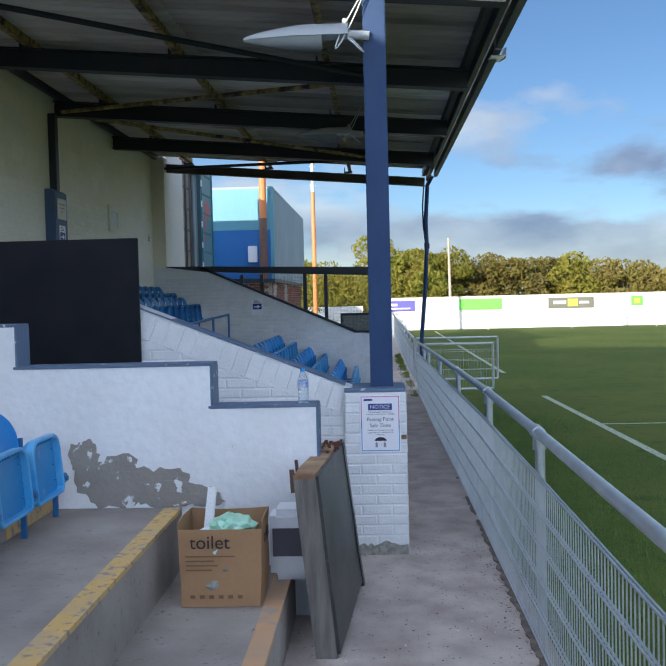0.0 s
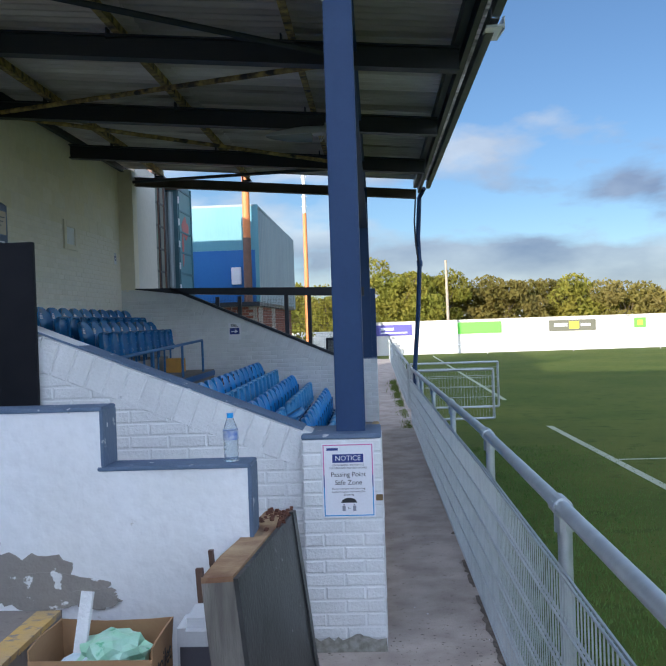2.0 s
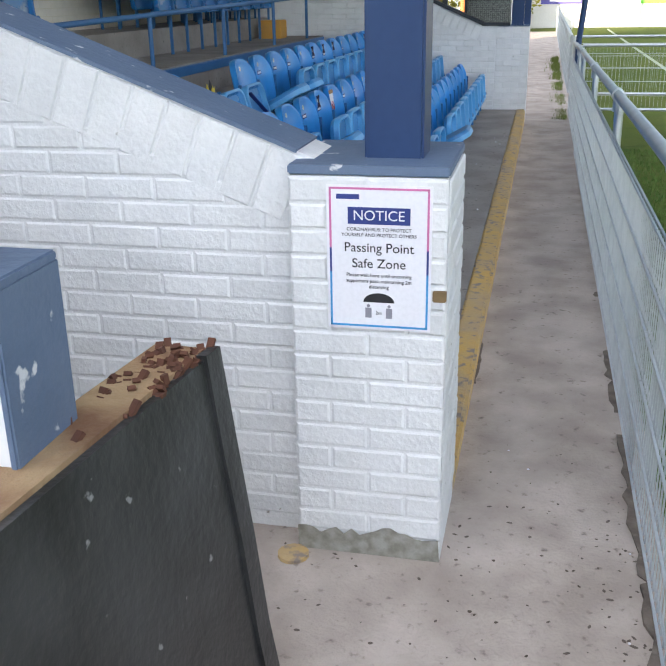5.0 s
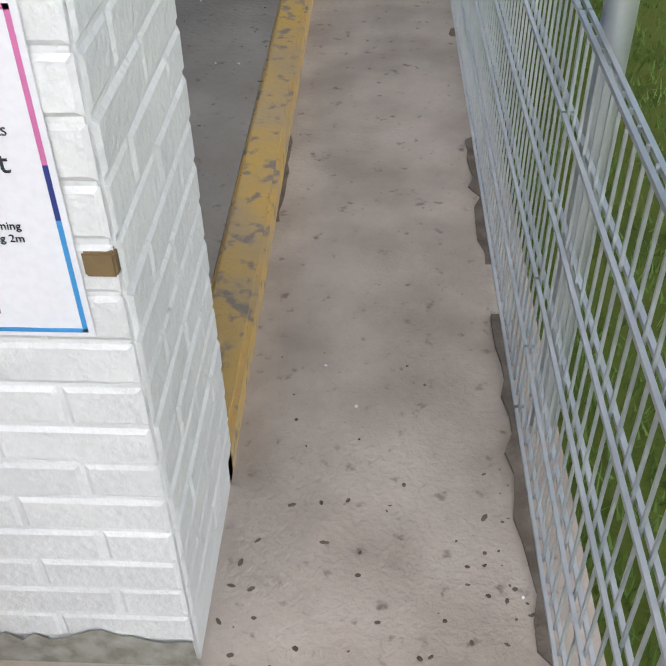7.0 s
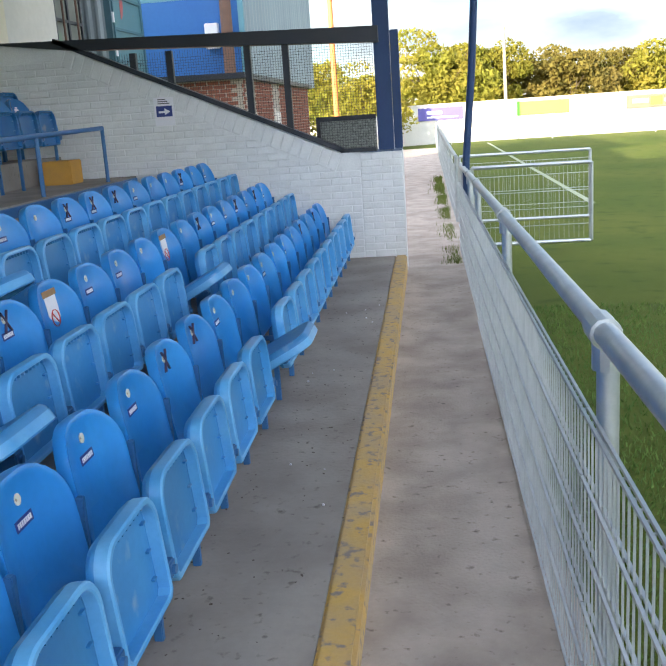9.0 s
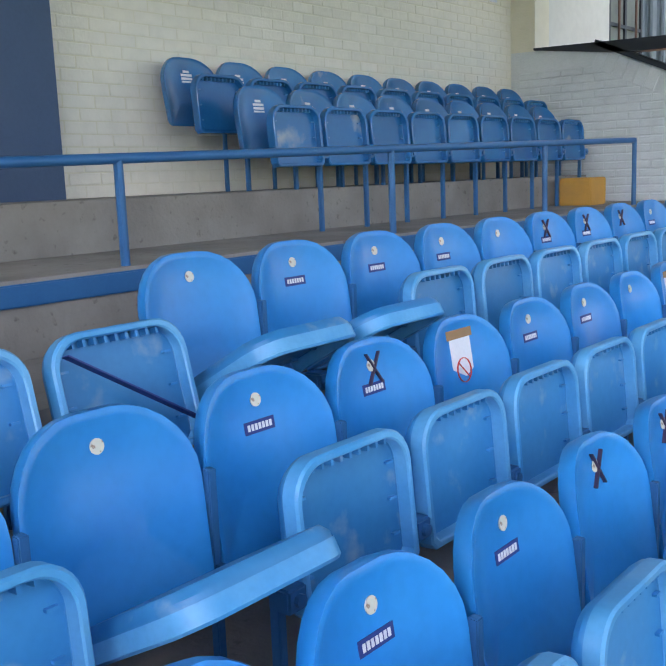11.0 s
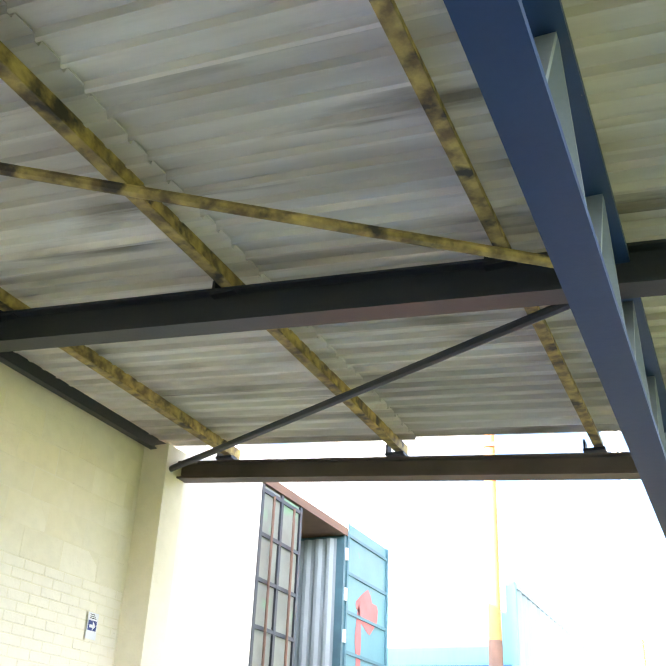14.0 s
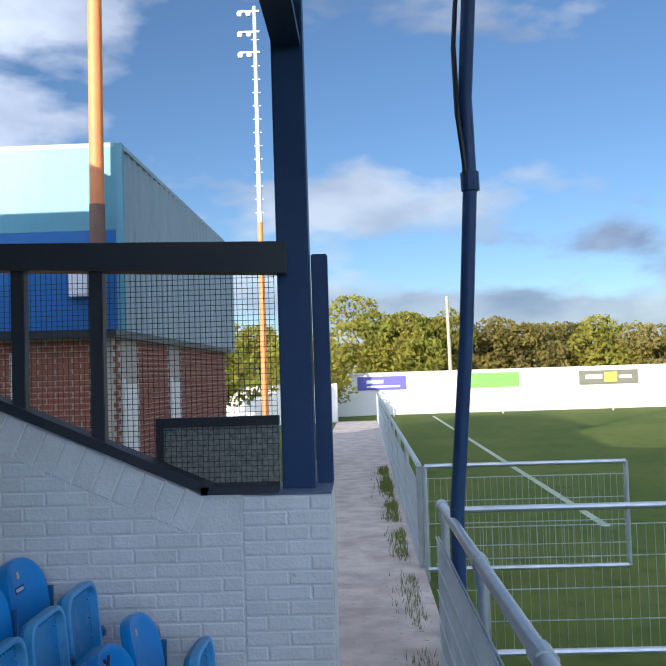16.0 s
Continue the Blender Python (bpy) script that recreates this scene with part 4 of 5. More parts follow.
# heavy hatch cover leaning by the pier
SLABF = mat("scuffed_black_sheet", (0.018, 0.019, 0.02), 0.38, second=(0.05, 0.052, 0.055), scale=4, amount=0.9, bump=0.3, spots=(0.3, 0.3, 0.3), spot_scale=20, spot_from=0.7, spot_to=0.74)
SLABW = mat("grey_weathered_timber", (0.2, 0.185, 0.165), 0.85, second=(0.1, 0.09, 0.08), scale=4, amount=0.9, bump=0.5, stretch=(6, 6, 0.7))
RAWW = mat("raw_pale_timber", (0.42, 0.3, 0.17), 0.85, second=(0.16, 0.07, 0.035), scale=5, amount=0.9, bump=0.5, bscale=80)
sl = thing("hatch_cover", "heavy timber hatch cover with black sheet face on edge", "hatch cover", (-0.5, -1.3, 0))
def slab_pt(u, v, w):
    """u along its length, v up, w through its thickness."""
    x = -0.565 + 0.1 * u - (0.1 + 0.02 * u) * v + 0.135 * w
    return (x, -1.95 + 1.27 * u, (0.985 - 0.03 * u) * v)
def slab_box(nm, u0, u1, v0, v1, w0, w1, material, label=""):
    bm = bmesh.new()
    vs = [bm.verts.new(slab_pt(u, v, w)) for u in (u0, u1) for v in (v0, v1) for w in (w0, w1)]
    for f in ((0, 1, 3, 2), (4, 6, 7, 5), (0, 4, 5, 1), (2, 3, 7, 6), (0, 2, 6, 4), (1, 5, 7, 3)):
        bm.faces.new([vs[i] for i in f])
    bmesh.ops.subdivide_edges(bm, edges=bm.edges[:], cuts=3, use_grid_fill=True)
    for v in bm.verts:
        v.co += Vector((noise.noise(v.co * 7), noise.noise(v.co * 6 + Vector((4, 0, 0))), noise.noise(v.co * 8))) * 0.006
    return part(nm, bm, material, sl, label)
slab_box("core", 0.02, 0.98, 0.02, 0.94, 0.0, 0.8, SLABW)
slab_box("top_batten", 0.0, 1.0, 0.93, 1.0, 0.0, 0.86, RAWW, "raw splintered timber edge")
slab_box("end_batten", 0.0, 0.025, 0.0, 0.98, 0.0, 0.86, SLABW)
slab_box("face_sheet", 0.0, 1.0, 0.03, 0.99, 0.87, 1.0, SLABF, "scuffed black sheet face")
slab_box("corner_strip", 0.955, 1.01, 0.0, 1.0, 0.9, 1.07, SLABF)
bm = bmesh.new()
g = random.Random(9)
for i in range(110):
    u = min(1.0, 1.0 - abs(g.gauss(0, 0.16)))
    p = Vector(slab_pt(u, 0.985, g.uniform(0.15, 0.95)))
    bar(bm, p, p + Vector((g.uniform(-0.012, 0.012), g.uniform(-0.03, 0.03), g.uniform(0.004, 0.028))), 0.016, 0.009)
tagged(part("rotten_splinters", bm, mat("rotten_brown_wood", (0.12, 0.045, 0.025), 0.9, second=(0.05, 0.025, 0.02), scale=20), sl), "rotten reddish brown splinters", kind="stuff")
slab_box("hook", 0.01, 0.03, 0.9, 1.03, -0.15, 0.02, mat("rusty_iron", (0.09, 0.05, 0.035), 0.8))
slab_box("hook", 0.16, 0.18, 0.95, 1.05, -0.1, 0.02, mat("rusty_iron", (0.09, 0.05, 0.035), 0.8))

# water bottle on the ledge
bt = thing("water_bottle", "clear plastic water bottle with blue cap on the ledge", "bottle", (-0.66, -1.2, 1.284))
GLASS = bpy.data.materials.new("clear_plastic")
GLASS.use_nodes = True
gp = GLASS.node_tree.nodes["Principled BSDF"]
gp.inputs["Transmission Weight"].default_value, gp.inputs["Roughness"].default_value, gp.inputs["IOR"].default_value = 0.92, 0.08, 1.25
gp.inputs["Base Color"].default_value = (0.82, 0.9, 0.96, 1)
bm = bmesh.new()
prev = None
for i in range(23):
    z = i / 22 * 0.19
    r = 0.032 + 0.002 * math.sin(i * 2.1) if z < 0.14 else 0.032 - (z - 0.14) / 0.05 * 0.019
    cur = [bm.verts.new((-0.66 + r * math.cos(math.tau * k / 16), -1.2 + r * math.sin(math.tau * k / 16), 1.286 + z)) for k in range(16)]
    if prev:
        for k in range(16):
            bm.faces.new((prev[k], prev[(k + 1) % 16], cur[(k + 1) % 16], cur[k]))
    else:
        bm.faces.new(cur[::-1])
    prev = cur
bm.faces.new(prev)
part("bottle_body", bm, GLASS, bt, smooth=True)
part("label_band", rod(bmesh.new(), (-0.66, -1.2, 1.38), (-0.66, -1.2, 1.42), 0.0345, 16), mat("blue_label", (0.12, 0.2, 0.5), 0.5, second=(0.6, 0.65, 0.7), scale=30, amount=0.9), bt)
part("cap", rod(bmesh.new(), (-0.66, -1.2, 1.474), (-0.66, -1.2, 1.495), 0.015, 12), mat("blue_cap", (0.02, 0.3, 0.7), 0.4), bt)

# ---- things: roof fittings ----
for x0, y0, x1, y1, m_ in ((-4.45, 11.3, -0.25, 8.7, DARK), (-4.5, 5.9, -0.25, 8.5, PURLIN), (-4.45, 5.7, -0.25, 3.1, PURLIN), (-4.45, 0.3, -0.25, 2.9, DARK)):
    bm = rod(bmesh.new(), (x0, y0, roof_z(x0) - 0.3), (x1, y1, roof_z(x1) - 0.28), 0.028, 8)
    solid("roof_brace", bm, m_, "rusty tubular steel brace under the roof", "brace", "roof braces", smooth=True)
for y in BEAMS:
    for x in (-3.85, -2.25, -0.68):
        bm = box(bmesh.new(), x - 0.1, x + 0.06, y - 0.07, y + 0.07, roof_z(x) - 0.17, roof_z(x) - 0.148)
        box(bm, x - 0.1, x - 0.085, y - 0.05, y + 0.05, roof_z(x) - 0.17, roof_z(x) - 0.07)
        solid("purlin_cleat", bm, DARK, "dark steel cleat holding a purlin", "cleat", "purlin cleats", kind="structure")
bm = bmesh.new()
for y0, y1 in ((-0.6, 2.2), (2.25, FAR_Y + 0.5)):
    bar(bm, (1.0, y0, roof_z(1.0) - 0.07), (1.0, y1, roof_z(1.0) - 0.07), 0.012, 0.11)
    bar(bm, (1.03, y0, roof_z(1.0) - 0.12), (1.03, y1, roof_z(1.0) - 0.12), 0.07, 0.012)
    bar(bm, (1.06, y0, roof_z(1.0) - 0.09), (1.06, y1, roof_z(1.0) - 0.09), 0.01, 0.07)
solid("gutter", bm, mat("grey_gutter", (0.2, 0.2, 0.19), 0.6, second=(0.12, 0.12, 0.12), scale=4), "grey metal gutter along the roof edge", "gutter")
bm = bmesh.new()
bar(bm, (0.86, -0.6, roof_z(0.86) - 0.12), (0.86, FAR_Y + 0.45, roof_z(0.86) - 0.12), 0.05, 0.2)
solid("fascia", bm, DARK, "dark fascia board along the roof edge", "fascia")
bm = bmesh.new()
bar(bm, (1.02, 2.2, 4.2), (1.1, 3.3, 4.42), 0.14, 0.02)
bar(bm, (1.1, 2.25, 4.24), (1.18, 3.3, 4.46), 0.012, 0.1)
solid("loose_gutter_piece", bm, GALV, "bent loose length of grey gutter hanging off", "gutter", kind="")
dp = thing("downpipe", "dark blue crooked metal downpipe", "downpipe", (0.7, 11.88, -0.2))
DPP = [(0.95, 11.55, 4.26), (0.87, 11.74, 4.12), (0.83, 11.85, 3.4), (0.845, 11.88, 2.9), (0.79, 11.88, 2.0), (0.7, 11.88, 1.0), (0.69, 11.88, -0.2)]
for a, b in zip(DPP, DPP[1:]):
    part("pipe_length", rod(bmesh.new(), a, b, 0.042, 10), NAVY, dp, smooth=True)
part("collar", rod(bmesh.new(), (0.847, 11.88, 2.86), (0.845, 11.88, 2.97), 0.055, 10), NAVY, dp)
bm = bmesh.new()
DPB = [(0.8, 11.8, 4.1), (0.77, 11.82, 3.7), (0.78, 11.83, 3.3), (0.82, 11.85, 2.95)]
for a, b in zip(DPB, DPB[1:]):
    rod(bm, a, b, 0.016, 6)
part("cable", bm, INK, dp)

def lantern(x0, x1, y, z, label):
    """A long street-type lantern on an arm, its nose towards -x."""
    l_ = thing("roof_lamp", label, "lamp", (x1, y, z), "stand lamps")
    def loft(nm, top, bottom, xs_, material, wmax):
        bm = bmesh.new()
        prev = None
        for i, x in enumerate(xs_):
            u = (x - x0) / (x1 - x0)
            w = wmax * min(1.0, math.sqrt(max(0.02, u * 2.2)))
            cur = [bm.verts.new((x, y + w * math.cos(math.pi * k / 8), z + (top * min(1, math.sqrt(max(0.03, u * 2))) if top > 0 else -bottom * min(1, math.sqrt(max(0.03, u * 2)))) * math.sin(math.pi * k / 8))) for k in range(9)]
            if prev:
                for k in range(8):
                    bm.faces.new((prev[k], prev[k + 1], cur[k + 1], cur[k]))
                bm.faces.new((prev[8], prev[0], cur[0], cur[8]))
            else:
                bm.faces.new(cur[::-1])
            prev = cur
        bm.faces.new(prev)
        return part(nm, bm, material, l_, smooth=True)
    loft("housing", 0.1, 0, [x0 + (x1 - 0.1 - x0) * i / 12 for i in range(13)], LAMPG, 0.085)
    loft("diffuser", 0, 0.09, [x0 + 0.01 + (x1 - 0.3 - x0) * i / 10 for i in range(11)], mat("dusty_clear_cover", (0.25, 0.27, 0.27), 0.25), 0.075)
    part("arm", rod(bmesh.new(), (x1 - 0.12, y, z + 0.02), (x1 + 0.06, y, z + 0.0), 0.035, 10), LAMPG, l_, smooth=True)
    part("photocell", rod(bmesh.new(), (x1 - 0.12, y, z + 0.06), (x1 - 0.12, y, z + 0.13), 0.028, 10, 0.02), LAMPG, l_, smooth=True)
    bm = bmesh.new()
    pts = [(x1 + 0.05 - 0.3 * math.sin(math.pi * i / 16) * (1 - i / 40), y - 0.05, z + 0.35 - 0.45 * math.sin(math.pi * i / 16)) for i in range(17)]
    for a, b in zip(pts, pts[1:]):
        rod(bm, a, b, 0.006, 6)
    pts = [(x1 - 0.1 + 0.11 * math.sin(math.pi * i / 10) * 1.0 + 0.02 * i / 10, y - 0.04, z - 0.02 - 0.11 * math.sin(math.pi * i / 10)) for i in range(11)]
    for a, b in zip(pts, pts[1:]):
        rod(bm, a, b, 0.006, 6)
    part("cable", bm, mat("white_cable", (0.6, 0.62, 0.62), 0.5), l_, "looped white cable")
lantern(-1.15, -0.27, 0.12, 3.85, "grey street-type lantern on the near column")
lantern(-1.25, -0.4, 5.7, 4.12, "grey street-type lantern under the roof")
# ---- things: far side ----
# cream return and white building side beyond the opening
bm = bmesh.new()
box(bm, BACK_X, -4.33, FAR_Y, FAR_Y + 0.3, 2.55, 4.75)
solid("wall_return", bm, CREAM, "cream painted return at the end of the back wall", "wall")
bm = bmesh.new()
box(bm, -6.5, -4.345, FAR_Y + 0.3, 12.95, -0.4, 4.95)
solid("wall_white_building", bm, WALLW, "white rendered building side beyond the stand", "wall")

fr = thing("window_frame", "dark navy timber frame with wire mesh in the opening", "frame", (-2, FAR_Y + 0.1, 2.5), "", "structure")
def wall2_top(x):
    return 2.57 if x < -3.68 else 1.215 if x > -0.66 else 1.22 + (-0.66 - x) * (1.34 / 3.02)
part("top_rail", prism(bmesh.new(), [(-4.33, 2.6), (-0.2, 2.49), (-0.2, 2.33), (-3.5, 2.47), (-4.33, 2.58)], FAR_Y - 0.03, FAR_Y + 0.13), DARK, fr)
part("canopy_board", prism(bmesh.new(), [(-3.9, 2.6), (-0.26, 2.5), (-0.26, 2.47), (-3.9, 2.57)], FAR_Y + 0.13, FAR_Y + 0.55), DARK, fr)
part("bottom_rail", bar(bmesh.new(), (-3.7, FAR_Y + 0.05, 2.585), (-0.62, FAR_Y + 0.05, 1.235), 0.16, 0.05), DARK, fr)
part("bottom_rail", box(bmesh.new(), -0.66, -0.27, FAR_Y - 0.03, FAR_Y + 0.13, 1.215, 1.255), DARK, fr)
for x in (-2.85, -2.45, -1.6, -1.19):
    part("upright", box(bmesh.new(), x - 0.035, x + 0.035, FAR_Y + 0.02, FAR_Y + 0.09, wall2_top(x), 2.4, 0.004), DARK, fr)
bm = bmesh.new()
xw = -3.1
while xw < -0.27:
    z0 = wall2_top(xw) + 0.02
    if z0 < 2.34:
        bar(bm, (xw, FAR_Y + 0.1, z0), (xw, FAR_Y + 0.1, 2.4), 0.003, 0.003, (1, 0, 0))
    xw += 0.028
zw = 1.26
while zw < 2.34:
    x0 = -0.66 - (zw - 1.22) * 3.02 / 1.34
    bar(bm, (x0, FAR_Y + 0.102, zw), (-0.27, FAR_Y + 0.102, zw), 0.003, 0.003)
    zw += 0.028
tagged(part("wire_mesh", bm, INK, fr, "fine dark wire mesh"), kind="stuff")
lo = part("lower_guard", box(bmesh.new(), -0.92, -0.27, FAR_Y + 0.14, FAR_Y + 0.19, 1.55, 1.6), DARK, fr)
part("guard_side", box(bmesh.new(), -0.92, -0.88, FAR_Y + 0.14, FAR_Y + 0.19, 1.22, 1.55), DARK, fr)
part("guard_sheet", box(bmesh.new(), -0.88, -0.27, FAR_Y + 0.16, FAR_Y + 0.165, 1.22, 1.55), mat("grey_mesh_sheet", (0.3, 0.32, 0.3), 0.7, second=(0.12, 0.13, 0.12), scale=60, amount=0.9), fr)
part("corner_post", box(bmesh.new(), -0.09, 0.0, FAR_Y + 0.36, FAR_Y + 0.45, 1.215, 2.47, 0.006), NAVY, fr, "navy corner post")

# stacked freight containers
def corrugated(bm, a, b, z0, z1, out, n):
    """A wall from a to b (x, y) with trapezoid waves along it."""
    a, b, out = Vector((*a, 0)), Vector((*b, 0)), Vector((*out, 0))
    prev = None
    for i in range(n * 4 + 1):
        d = (0, 1, 1, 0)[i % 4] * 0.035
        p = a.lerp(b, i / (n * 4)) + out * d
        cur = (bm.verts.new((p.x, p.y, z0)), bm.verts.new((p.x, p.y, z1)))
        if prev:
            bm.faces.new((prev[0], cur[0], cur[1], prev[1]))
        prev = cur
    return bm


ct = thing("freight_container", "weathered freight container with one teal door open", "container", (-5.5, 14.5, 2.4), "freight containers")
part("body_shell", box(bmesh.new(), -10.5, -5.3, 12.98, 15.42, 2.4, 5.05), DOORG, ct)
for nm, a in (("corner_post", (-5.3, -4.42, 12.98, 13.04, 2.4, 5.0)), ("roof", (-5.3, -4.4, 12.98, 15.42, 5.0, 5.1)), ("sill", (-5.3, -4.4, 12.98, 15.42, 2.3, 2.42)), ("side_wall", (-5.3, -4.42, 15.36, 15.42, 2.4, 5.0))):
    part(nm, box(bmesh.new(), *a), RUSTP if nm == "roof" else mat("dark_teal_steel", (0.05, 0.14, 0.18), 0.6, second=(0.03, 0.06, 0.08), scale=3), ct)
cd = part("closed_door", box(bmesh.new(), -4.46, -4.42, 13.04, 14.06, 2.45, 4.98), DOORG, ct, "grey flaking closed door leaf")
for y in (13.06, 13.52, 14.0):
    part("stile", box(bmesh.new(), -4.42, -4.395, y, y + 0.05, 2.45, 4.98), DARK, cd)
for i in range(6):
    part("door_rib", box(bmesh.new(), -4.42, -4.398, 13.11, 14.0, 2.55 + i * 0.47, 2.59 + i * 0.47), DARK, cd)
for y in (13.3, 13.8):
    part("lock_rod", rod(bmesh.new(), (-4.375, y, 2.5), (-4.375, y, 4.9), 0.015, 6), RUSTP, cd)
inn = part("inner_lining", corrugated(bmesh.new(), (-5.28, 15.3), (-4.5, 15.3), 2.45, 4.95, (0, -1), 5), mat("grey_lining", (0.25, 0.3, 0.33), 0.6), ct)
od = part("open_door", box(bmesh.new(), -4.5, -4.44, 15.46, 16.95, 2.5, 5.2), DOORT, ct, "teal open door leaf with red paint marks")
for i in range(6):
    part("door_rib", box(bmesh.new(), -4.44, -4.42, 15.52, 16.9, 2.62 + i * 0.48, 2.66 + i * 0.48), mat("dark_teal_rib", (0.05, 0.15, 0.2), 0.6), od)
for y in (15.46, 16.9):
    part("door_edge", box(bmesh.new(), -4.44, -4.41, y, y + 0.05, 2.5, 5.2), mat("dark_teal_rib", (0.05, 0.15, 0.2), 0.6), od)
for cy, cz, w, h, sd in ((16.25, 4.2, 0.36, 0.24, 3.0), (15.95, 3.75, 0.09, 0.45, 7.0)):
    ring = [(cy + w * math.cos(math.tau * i / 24) * (1 + 0.5 * noise.noise(Vector((i * 0.4, sd, 0)))), cz + h * math.sin(math.tau * i / 24) * (1 + 0.5 * noise.noise(Vector((i * 0.4, sd, 5))))) for i in range(24)]
    part("paint_mark", prism(bmesh.new(), ring, -4.44, -4.436, "x"), mat("faded_red_paint", (0.5, 0.09, 0.09), 0.6, second=(0.3, 0.14, 0.16), scale=3), od, "splash of red paint")
for i in range(5):
    part("hinge", box(bmesh.new(), -4.46, -4.4, 15.4, 15.46, 2.7 + i * 0.5, 2.85 + i * 0.5), PAPER, od, "pale hinge plate")

c2 = thing("freight_container", "blue freight container with grey side, sun and shade in its end colours", "container", (-4.4, 22, 2.4), "freight containers")
bm = corrugated(bmesh.new(), (-3.1, 18.8), (-3.04, 29.3), 2.4, 5.0, (1, 0), 30)
part("long_side", bm, CONTG, c2, "grey blue corrugated side")
part("roof", box(bmesh.new(), -5.55, -3.05, 18.75, 29.35, 5.0, 5.06), CONTG, c2)
# stand's shadow edge put into the end's colour: lit above, shaded below
part("end_upper", box(bmesh.new(), -5.55, -3.1, 18.75, 18.8, 3.86, 5.0), CONTL, c2, "upper end in pale sunlit blue")
part("end_lower", box(bmesh.new(), -5.55, -3.1, 18.75, 18.8, 2.4, 3.855), CONTB, c2, "lower end in strong shaded blue")
part("corner_post", box(bmesh.new(), -3.12, -3.02, 18.72, 18.82, 2.4, 5.04), CONTL, c2)
part("electric_box", box(bmesh.new(), -3.75, -3.5, 18.6, 18.75, 2.95, 3.4, 0.01), PAPER, c2, "white meter box")
part("core", box(bmesh.new(), -5.5, -3.12, 18.82, 29.3, 2.4, 4.98), CONTB, c2)
bb = thing("brick_building", "low red brick building with pale door and dark roof", "building", (-4.5, 23, -0.3))
part("wall", box(bmesh.new(), -7.5, -3.06, 18.2, 27.8, -0.4, 2.36), MORTAR, bb)
part("roof", prism(bmesh.new(), [(-7.7, 2.36), (-2.95, 2.36), (-2.95, 2.46), (-7.7, 2.52)], 18.0, 28.0), DARK, bb)
for y0, y1 in ((18.6, 19.4), (21.6, 22.4)):
    w = part("door", box(bmesh.new(), -3.06, -3.03, y0, y1, -0.3, 1.75), WALLW, bb, "white door panel")
    part("door_frame", box(bmesh.new(), -3.05, -3.0, y0 - 0.06, y0, -0.3, 1.82), WALLW, w)
part("pale_panel", box(bmesh.new(), -4.4, -4.15, 18.17, 18.2, 0.3, 2.2), WALLW, bb)
bm = bmesh.new()
for c in range(36):
    z = -0.35 + c * 0.075
    for k in range(43):
        y = 18.32 + k * 0.225 + (0.11 if c % 2 else 0)
        if not (18.5 < y < 19.5 or 21.5 < y < 22.5) and y < 27.7:
            box(bm, -3.06, -3.048, y - 0.1, y + 0.1, z, z + 0.065)
    for k in range(19):
        x = -7.3 + k * 0.225 + (0.11 if c % 2 else 0)
        if x < -3.2:
            box(bm, x - 0.1, x + 0.1, 18.188, 18.2, z, z + 0.065)
tagged(part("brickwork", bm, BRICKR, bb, "weathered red brick courses"), kind="stuff")

# poles and mast
po = thing("orange_pole", "tall orange painted steel pole with rusty base", "pole", (-3.4, 18.4, -0.3))
part("shaft", rod(bmesh.new(), (-3.28, 18.4, 4.14), (-3.22, 18.4, 12.5), 0.1, 12, 0.085), ORANGE, po, smooth=True)
part("base_shaft", rod(bmesh.new(), (-3.3, 18.4, -0.4), (-3.28, 18.4, 4.14), 0.12, 12, 0.105), RUSTP, po, "rusty brown lower shaft", smooth=True)
part("bracket", box(bmesh.new(), -3.4, -3.13, 18.28, 18.32, 7.1, 7.16), RUSTP, po)
ms = thing("floodlight_mast", "slender floodlight mast with lamp frame on top", "floodlight", (-3.1, 36.5, -0.3))
part("lower_shaft", rod(bmesh.new(), (-3.1, 36.5, -0.4), (-3.1, 36.5, 6.9), 0.12, 10, 0.09), ORANGE, ms, smooth=True)
part("upper_shaft", rod(bmesh.new(), (-3.1, 36.5, 6.9), (-3.1, 36.5, 14.2), 0.085, 8, 0.06), LAMPG, ms, "pale upper shaft", smooth=True)
for i in range(14):
    part("rung", box(bmesh.new(), -3.24, -2.96, 36.49, 36.51, 7.2 + i * 0.45, 7.23 + i * 0.45), LAMPG, ms)
for z in (12.6, 13.3, 14.0):
    part("cross_arm", box(bmesh.new(), -3.65, -2.95, 36.46, 36.52, z, z + 0.06), LAMPG, ms)
    for x in (-3.6, -3.3):
        part("floodlight_head", box(bmesh.new(), x - 0.08, x + 0.08, 36.36, 36.5, z - 0.16, z, 0.02), LAMPG, ms)
wp = thing("timber_pole", "grey timber pole behind the perimeter wall", "pole", (4.8, 55, -0.3))
part("shaft", rod(bmesh.new(), (4.8, 55, -0.4), (4.72, 55, 5.7), 0.11, 8, 0.08), mat("grey_timber", (0.36, 0.31, 0.24), 0.85, second=(0.26, 0.22, 0.17), scale=4), wp, smooth=True)
wp2 = thing("timber_pole", "far grey timber pole beyond the trees", "pole", (13.2, 70, -0.3))
part("shaft", rod(bmesh.new(), (13.2, 70, -0.4), (13.2, 70, 4.4), 0.1, 8, 0.07), mat("grey_timber", (0.36, 0.31, 0.24), 0.85), wp2, smooth=True)

